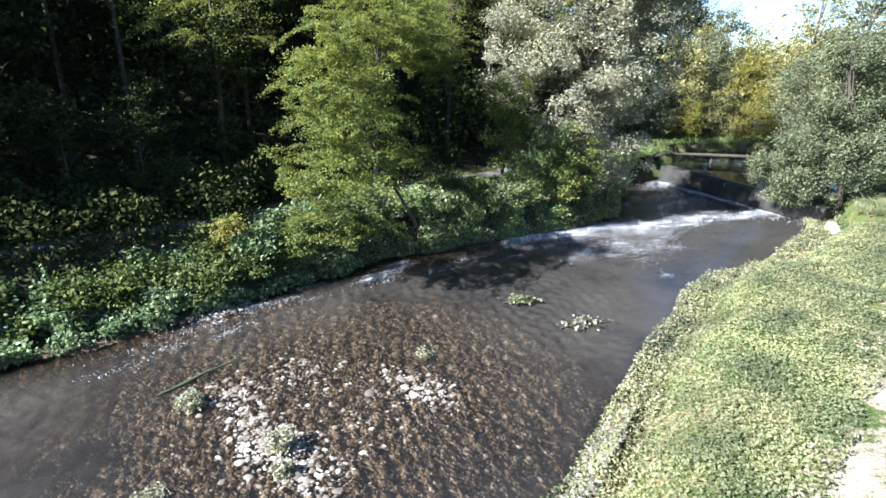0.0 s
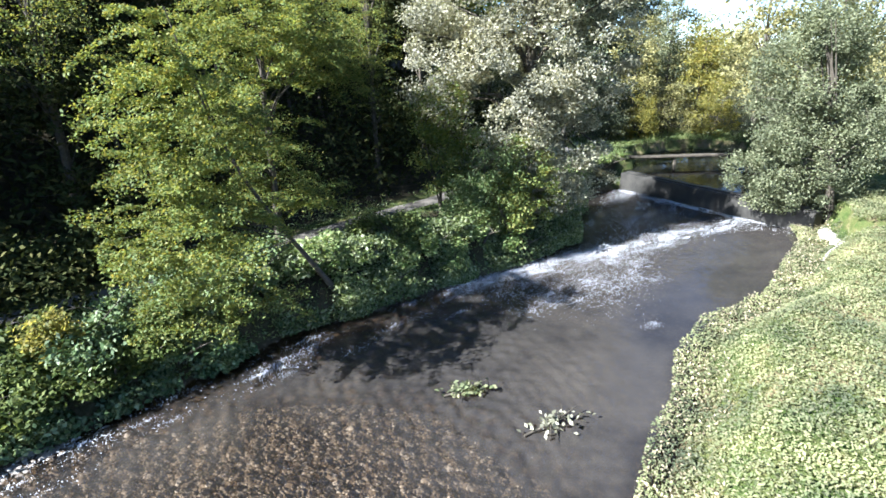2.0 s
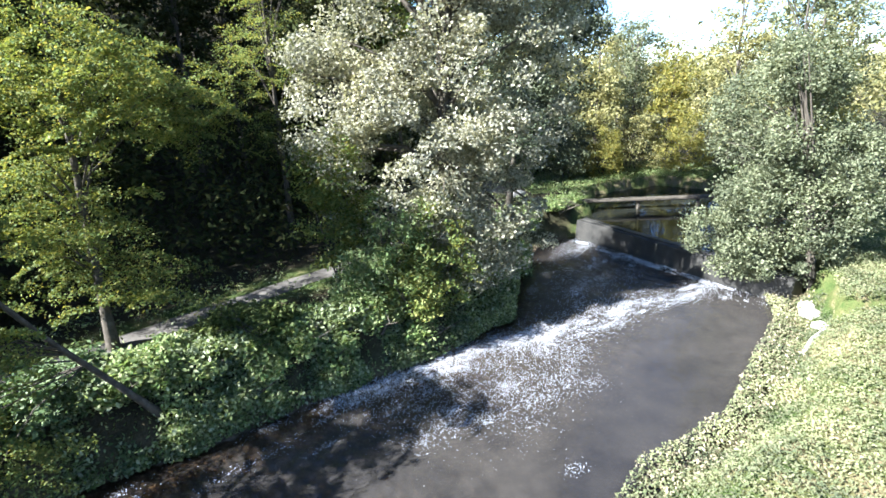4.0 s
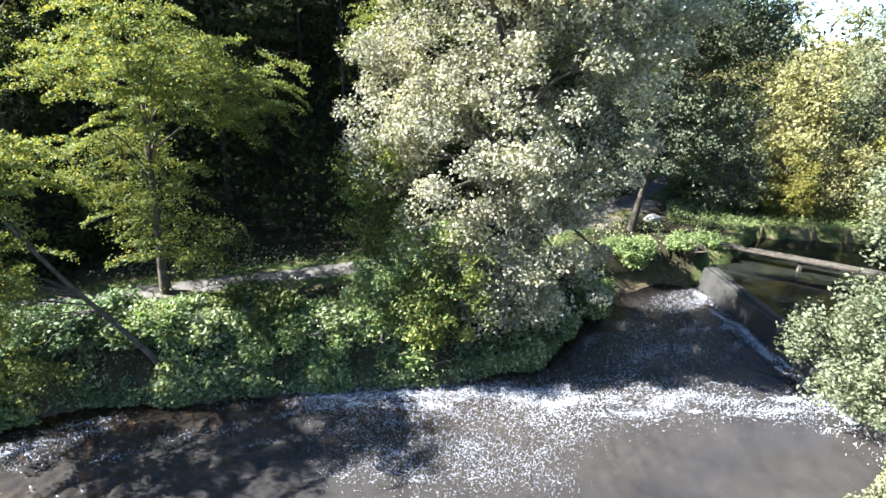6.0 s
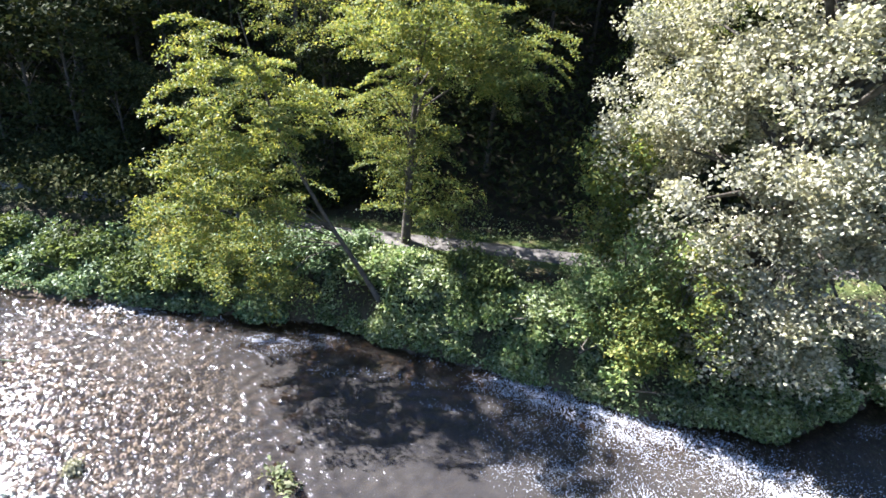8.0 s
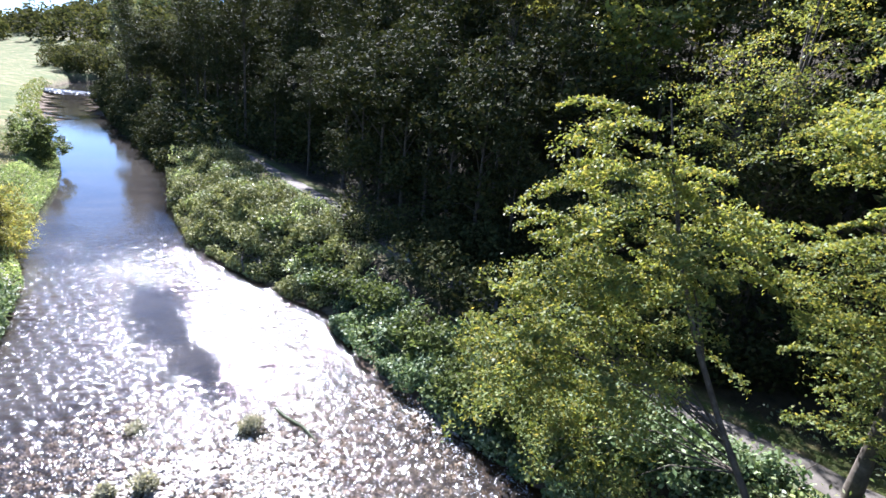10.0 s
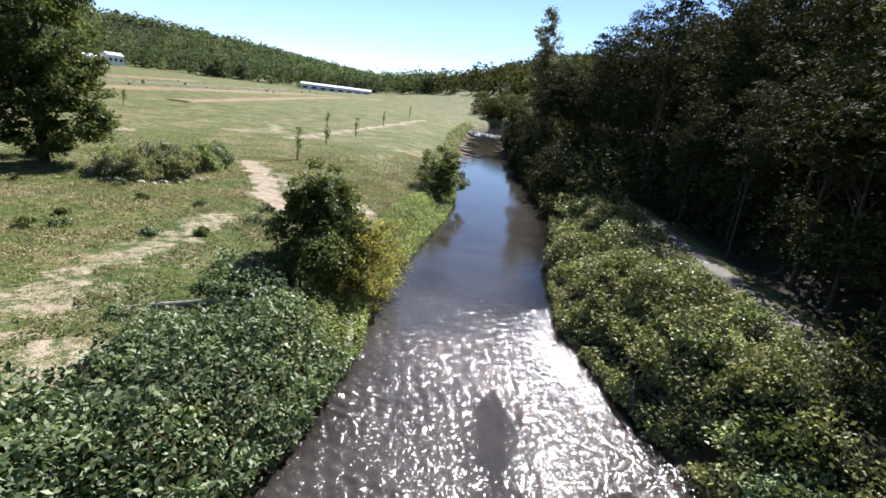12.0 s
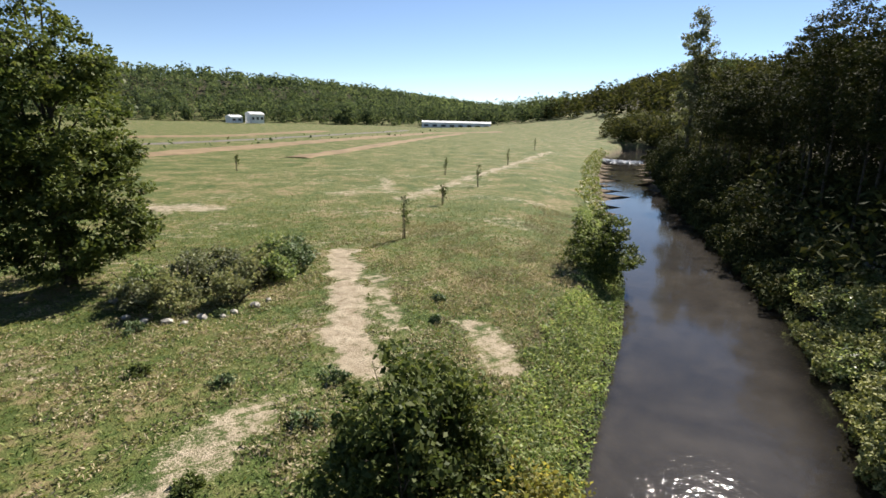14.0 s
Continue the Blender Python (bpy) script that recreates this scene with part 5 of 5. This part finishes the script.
carpet("pool_grass", 40000, (12, 28, 36, 46), lambda p: ~inside(p, POOL) & (line_dist(p, POOL + POOL[:1]) < 4.5) & (line_dist(p, WALKWAY) > 1.0) & ~inside(p, RIVER), M_LUSH, 0.13, 0.3, "green grass round the pool", "grass", up=0.3, wide=0.3)
for x, y in ((10.0, 31.9), (12.4, 33.2), (13.4, 34.0)):
    bush(x, y, [(0, 0, 0.25, 0.6, 0.6, 0.3)], M_LUSH, 40, 60, 0.10, "low leafy green plants beside the weir", 0.3, group="plants by the weir", stems=2)

# ---------------------------------------------------------------- small things of the banks


def dead_branch(at, yaw, size, label):
    """A bare pale limb that forks twice."""
    th = empty("dead_branch", at)
    th.rotation_euler = (0, 0, radians(yaw))
    tubes = [tube([(0, 0, -0.1), (0.6 * size, 0.1, 0.25 * size), (1.5 * size, 0.05, 0.5 * size)], [0.04, 0.032, 0.012], 6)]
    for u, s in ((0.5, 1), (0.8, -1), (1.1, 0.8)):
        tubes.append(tube([(u * size, 0.08, 0.16 * size + 0.12 * u), ((u + 0.3) * size, 0.4 * s * size, 0.4 * size), ((u + 0.75) * size, 0.6 * s * size, 0.42 * size)], [0.022, 0.016, 0.006], 5))
    v, f = join_tubes(tubes)
    mesh_obj("limb", v, f, M_PALEBARK, th, smooth=True)
    return tagged(th, label, "branch", "dead branches on the vines")


for x, y, a, s in ((-15.2, 5.6, 200, 0.9), (-15.9, 5.8, 160, 1.1), (-17.3, 4.6, 190, 0.8), (-15.0, 6.6, 215, 0.8)):
    dead_branch((x, y, height(x, y) + 0.3), a, s, "bare bleached branch sticking out of the vines")
bush(-6.5, 15.7, [(0, 0, 0.7, 0.6, 0.5, 0.5), (0.2, 0.1, 1.1, 0.3, 0.3, 0.3)], M_YELLOW, 26, 45, 0.11, "pale yellow hop vines tangled over the brambles", 0.28, stems=2)

# ---------------------------------------------------------------- river stones, foam and driftwood


def stone_mesh(name, seed):
    r = random.Random(seed)
    bm = bmesh.new()
    bmesh.ops.create_icosphere(bm, subdivisions=1, radius=0.5)
    for v in bm.verts:
        v.co *= 1 + r.uniform(-0.16, 0.16)
        v.co.z *= 0.55
    me = bpy.data.meshes.new(name)
    bm.to_mesh(me)
    bm.free()
    return me


stone_shapes = [stone_mesh("stone", 40 + k) for k in range(6)]
for k, me in enumerate(stone_shapes):
    me.materials.append(M_PALE if k % 3 == 0 else M_STONE)
bar_thing = tagged(empty("gravel_bar"), "gravel bar of pale and brown stones in the shallow river", "gravel bar", kind="structure")


def bar_points(n):
    a = np.column_stack([RNG.uniform(-6.2, 6.0, n), RNG.uniform(-6.0, 6.2, n)])
    p = np.column_stack([BAR[0] + a[:, 0] * 0.82 - a[:, 1] * 0.57, BAR[1] + a[:, 0] * 0.57 + a[:, 1] * 0.82])
    keep = (a[:, 0] / 6.0) ** 2 + (a[:, 1] / 6.0) ** 2 < 1 + 0.3 * wobble(p, 1.5)
    return p[keep & inside(p, RIVER)]


def stones_mesh(name, p, size, material, label):
    """Many small stones as one mesh of low faceted pebbles."""
    n = len(p)
    z = survey(p)[0]
    base = np.array([(1, 0, 0), (0.45, 0.85, 0.05), (-0.6, 0.75, 0), (-1, -0.1, 0.03), (-0.4, -0.85, 0), (0.6, -0.75, 0), (0.1, 0.05, 0.62)])
    s = size * RNG.lognormal(0, 0.45, n)
    ang = RNG.uniform(0, 6.28, n)
    c, q = np.cos(ang), np.sin(ang)
    b = base[None] * (1 + RNG.uniform(-0.2, 0.2, (n, 7, 3)))
    b[:, :, 1] *= 0.75
    v = np.stack([b[:, :, 0] * c[:, None] - b[:, :, 1] * q[:, None], b[:, :, 0] * q[:, None] + b[:, :, 1] * c[:, None], b[:, :, 2]], -1) * s[:, None, None] * 0.5
    v += np.column_stack([p, z - 0.06 * s + 0.015])[:, None]
    f = np.array([(k, (k + 1) % 6, 6) for k in range(6)])
    f = (f[None] + 7 * np.arange(n)[:, None, None]).reshape(-1, 3)
    return tagged(mesh_obj(name, v.reshape(-1, 3), f, material), label, "gravel", kind="stuff")


M_PEBBLE = bpy.data.materials.new("pebbles")
M_PEBBLE.use_nodes = True
_nt = M_PEBBLE.node_tree
_geo = _nt.nodes.new("ShaderNodeNewGeometry")
_nt.links.new(ramp(_nt, _geo.outputs["Random Per Island"], [(0.0, (0.10, 0.08, 0.062)), (0.4, (0.165, 0.138, 0.108)), (0.7, (0.24, 0.21, 0.172)), (0.93, (0.36, 0.335, 0.295)), (1.0, (0.56, 0.54, 0.50))]), _nt.nodes["Principled BSDF"].inputs["Base Color"])
_nt.nodes["Principled BSDF"].inputs["Roughness"].default_value = 0.5
stones_mesh("gravel", bar_points(48000), 0.085, M_PEBBLE, "mixed brown and pale river gravel")
pale = bar_points(1500)
pale = pale[RNG.uniform(0, 1, len(pale)) < smooth(1.5, -5.5, pale[:, 0] + 0.3 * pale[:, 1] - 3)][:290]
for x, y in pale:
    ob = new("stone", stone_shapes[int(RNG.integers(6))])
    s = float(RNG.lognormal(-2.75, 0.5))
    ob.matrix_basis = Matrix.Translation((x, y, height(x, y) + 0.1 * s)) @ Matrix.Rotation(RNG.uniform(0, 6.28), 4, "Z") @ Matrix.Diagonal((s, s * RNG.uniform(0.6, 0.9), s * RNG.uniform(0.7, 1.1), 1))
    ob.parent = bar_thing


def foam_flecks(name, line, width, n, size, label, drift=(0.9, 0.44), spread=(0.55, 0.16)):
    """White flecks and curls riding on broken water, gathered in drifting patches."""
    seg = np.array(line, float)
    L = np.linalg.norm(np.diff(seg, axis=0), axis=1)
    m = max(12, n // 130)
    k = RNG.choice(len(L), m, p=L / L.sum())
    c = seg[k] + (seg[k + 1] - seg[k]) * RNG.uniform(0, 1, m)[:, None] + RNG.normal(size=(m, 2)) * width
    q = RNG.choice(m, n)
    s = RNG.lognormal(-0.2, 0.5, m)[q]
    e = np.array(drift) / np.hypot(*drift)
    a, b = RNG.normal(0, spread[0], n) * s, RNG.normal(0, spread[1], n) * s
    p = c[q] + a[:, None] * e + b[:, None] * np.array([-e[1], e[0]])
    p = p[inside(p, RIVER)]
    v, f = leaves(np.column_stack([p, RNG.uniform(0.004, 0.035, len(p))]), size, 0.5, 0.9, 0.6)
    return tagged(mesh_obj(name, v, f, M_FOAM), label, "foam", kind="stuff")


foam_flecks("foam", [(13.2, 32.2), (15.1, 27.9), (16.9, 24.2)], 0.16, 6500, 0.03, "white foam along the foot of the weir", (0.43, -0.9), (0.28, 0.12))
foam_flecks("foam", [(2.6, 20.7), (5.6, 21.9), (7.4, 23.0), (9.4, 23.2)], 0.32, 15000, 0.024, "white riffle along the wooded bank")
foam_flecks("foam", [(8.6, 22.8), (10.2, 23.4), (12.4, 24.7), (13.4, 25.0), (16.2, 25.6)], 0.45, 9500, 0.024, "white patches of foam on the broken water below the weir")
foam_flecks("foam", [(4.7, 20.0), (7.0, 20.2), (9.6, 22.2)], 0.9, 12000, 0.019, "fine foam flecks drifting on the brown water", spread=(0.5, 0.35))
foam_flecks("foam", [(10.2, 25.4), (13.2, 28.4), (12.6, 31.4)], 0.8, 7000, 0.022, "thin foam drifting over the apron below the weir", (0.5, 0.85), (0.7, 0.25))
# white flecks laid on the water in place of glints and sky reflection
foam_flecks("foam", [(-8.5, 11.6), (-6.0, 13.6), (-3.4, 16.0), (-0.4, 18.2), (2.4, 20.2)], 0.55, 5200, 0.022, "scattered white flecks for glints and sky reflection along the shaded bank", (0.8, 0.6), (0.5, 0.14))
foam_flecks("foam", [(-119, -71), (-116, -79)], 1.0, 2500, 0.9, "white riffle across the river far downstream", (0.4, -0.9), (1.5, 0.8))


def driftwood(name, at, yaw, n, leaf_mat_, label, size=1.0):
    th = empty(name, at)
    th.rotation_euler = (0, 0, radians(yaw))
    tubes = [tube([(-0.8 * size, 0, 0.03), (0, 0.06, 0.09), (0.7 * size, 0.25 * size, 0.2)], [0.03, 0.022, 0.01], 6)]
    for s in (-1, 1, 0.4):
        tubes.append(tube([(0.1 * s, 0.02, 0.09), (0.3 * s, 0.3 * s * size, 0.18), (0.4 * s, 0.5 * s * size, 0.16)], [0.016, 0.01, 0.005], 5))
    v, f = join_tubes(tubes)
    mesh_obj("branch", v, f, M_BARK, th, smooth=True)
    p = np.column_stack([RNG.normal(0, 0.34 * size, n), RNG.normal(0.05, 0.16 * size, n), RNG.uniform(0.03, 0.22, n)])
    v, f = leaves(p, 0.13, 0.6, 0.5)
    mesh_obj("foliage", v, f, leaf_mat_, th)
    return tagged(th, label, "driftwood")


driftwood("fallen_branch", (4.0, 13.4, 0.0), 15, 90, M_WILLOW, "fallen branch with withered pale leaves in the river", 0.9)
driftwood("leaf_raft", (2.4, 14.8, 0.0), 5, 140, M_HERB, "clump of yellow-green leaves stranded in the shallows", 0.7)


def rush_tuft(x, y, s):
    return build_tree("plant_tuft", on_ground(x, y, 0.0), [(0, 0, 0.22 * s, 0.34 * s, 0.3 * s, 0.26 * s)], M_WILLOW, 26, 40, 0.15, 0.075, flat=0.9, trunk_r=0.012, limbs=5, up=0.3, label="small pale tuft of dry plants on the gravel bar", category="plant", group="tufts on the gravel bar")


for x, y, s in ((-5.3, 9.5, 0.75), (-3.0, 8.2, 0.75), (-4.9, 7.0, 0.55), (-0.4, 11.7, 0.4), (-2.8, 7.6, 0.4)):
    rush_tuft(x, y, s)
v, f = join_tubes([tube([(-6.2, 9.8, 0.0), (-5.8, 10.2, 0.04), (-5.5, 10.7, 0.03), (-4.9, 11.2, 0.1)], [0.03, 0.045, 0.035, 0.015], 7)])
th = tagged(empty("driftwood_log"), "mossy driftwood branch lying at the gravel's edge", "driftwood")
mesh_obj("branch", v, f, M_MOSS, th, smooth=True)
for x, y, s in ((17.0, 22.2, 0.8), (16.5, 21.3, 0.55), (17.4, 22.9, 0.6), (-11.9, -21.4, 0.5), (-13.0, -18.2, 0.45), (-14.0, -18.0, 0.42), (-13.4, -17.8, 0.32), (-12.4, -18.7, 0.4), (-15.0, -17.9, 0.36), (-15.8, -18.1, 0.45), (-14.6, -17.7, 0.3), (-12.0, -19.4, 0.38), (-16.4, -18.4, 0.3), (11.9, 33.4, 0.55), (11.3, 36.1, 0.9)):
    ob = new("boulder", stone_shapes[0])
    ob.matrix_basis = Matrix.Translation((x, y, max(0.1, height(x, y)) + 0.12 * s)) @ Matrix.Rotation(x * 7, 4, "Z") @ Matrix.Diagonal((s, s * 0.75, s * 0.9, 1))
    tagged(ob, "pale rounded stone lying in the grass", "stone", "pale stones")
v, f = join_tubes([tube([(15.0, 20.1, 0.25), (15.8, 20.7, 0.35), (16.5, 21.0, 0.55)], [0.07, 0.075, 0.05], 7)])
th = tagged(empty("bleached_log"), "bleached log lying at the water's edge", "log")
mesh_obj("log", v, f, M_PALE, th, smooth=True)
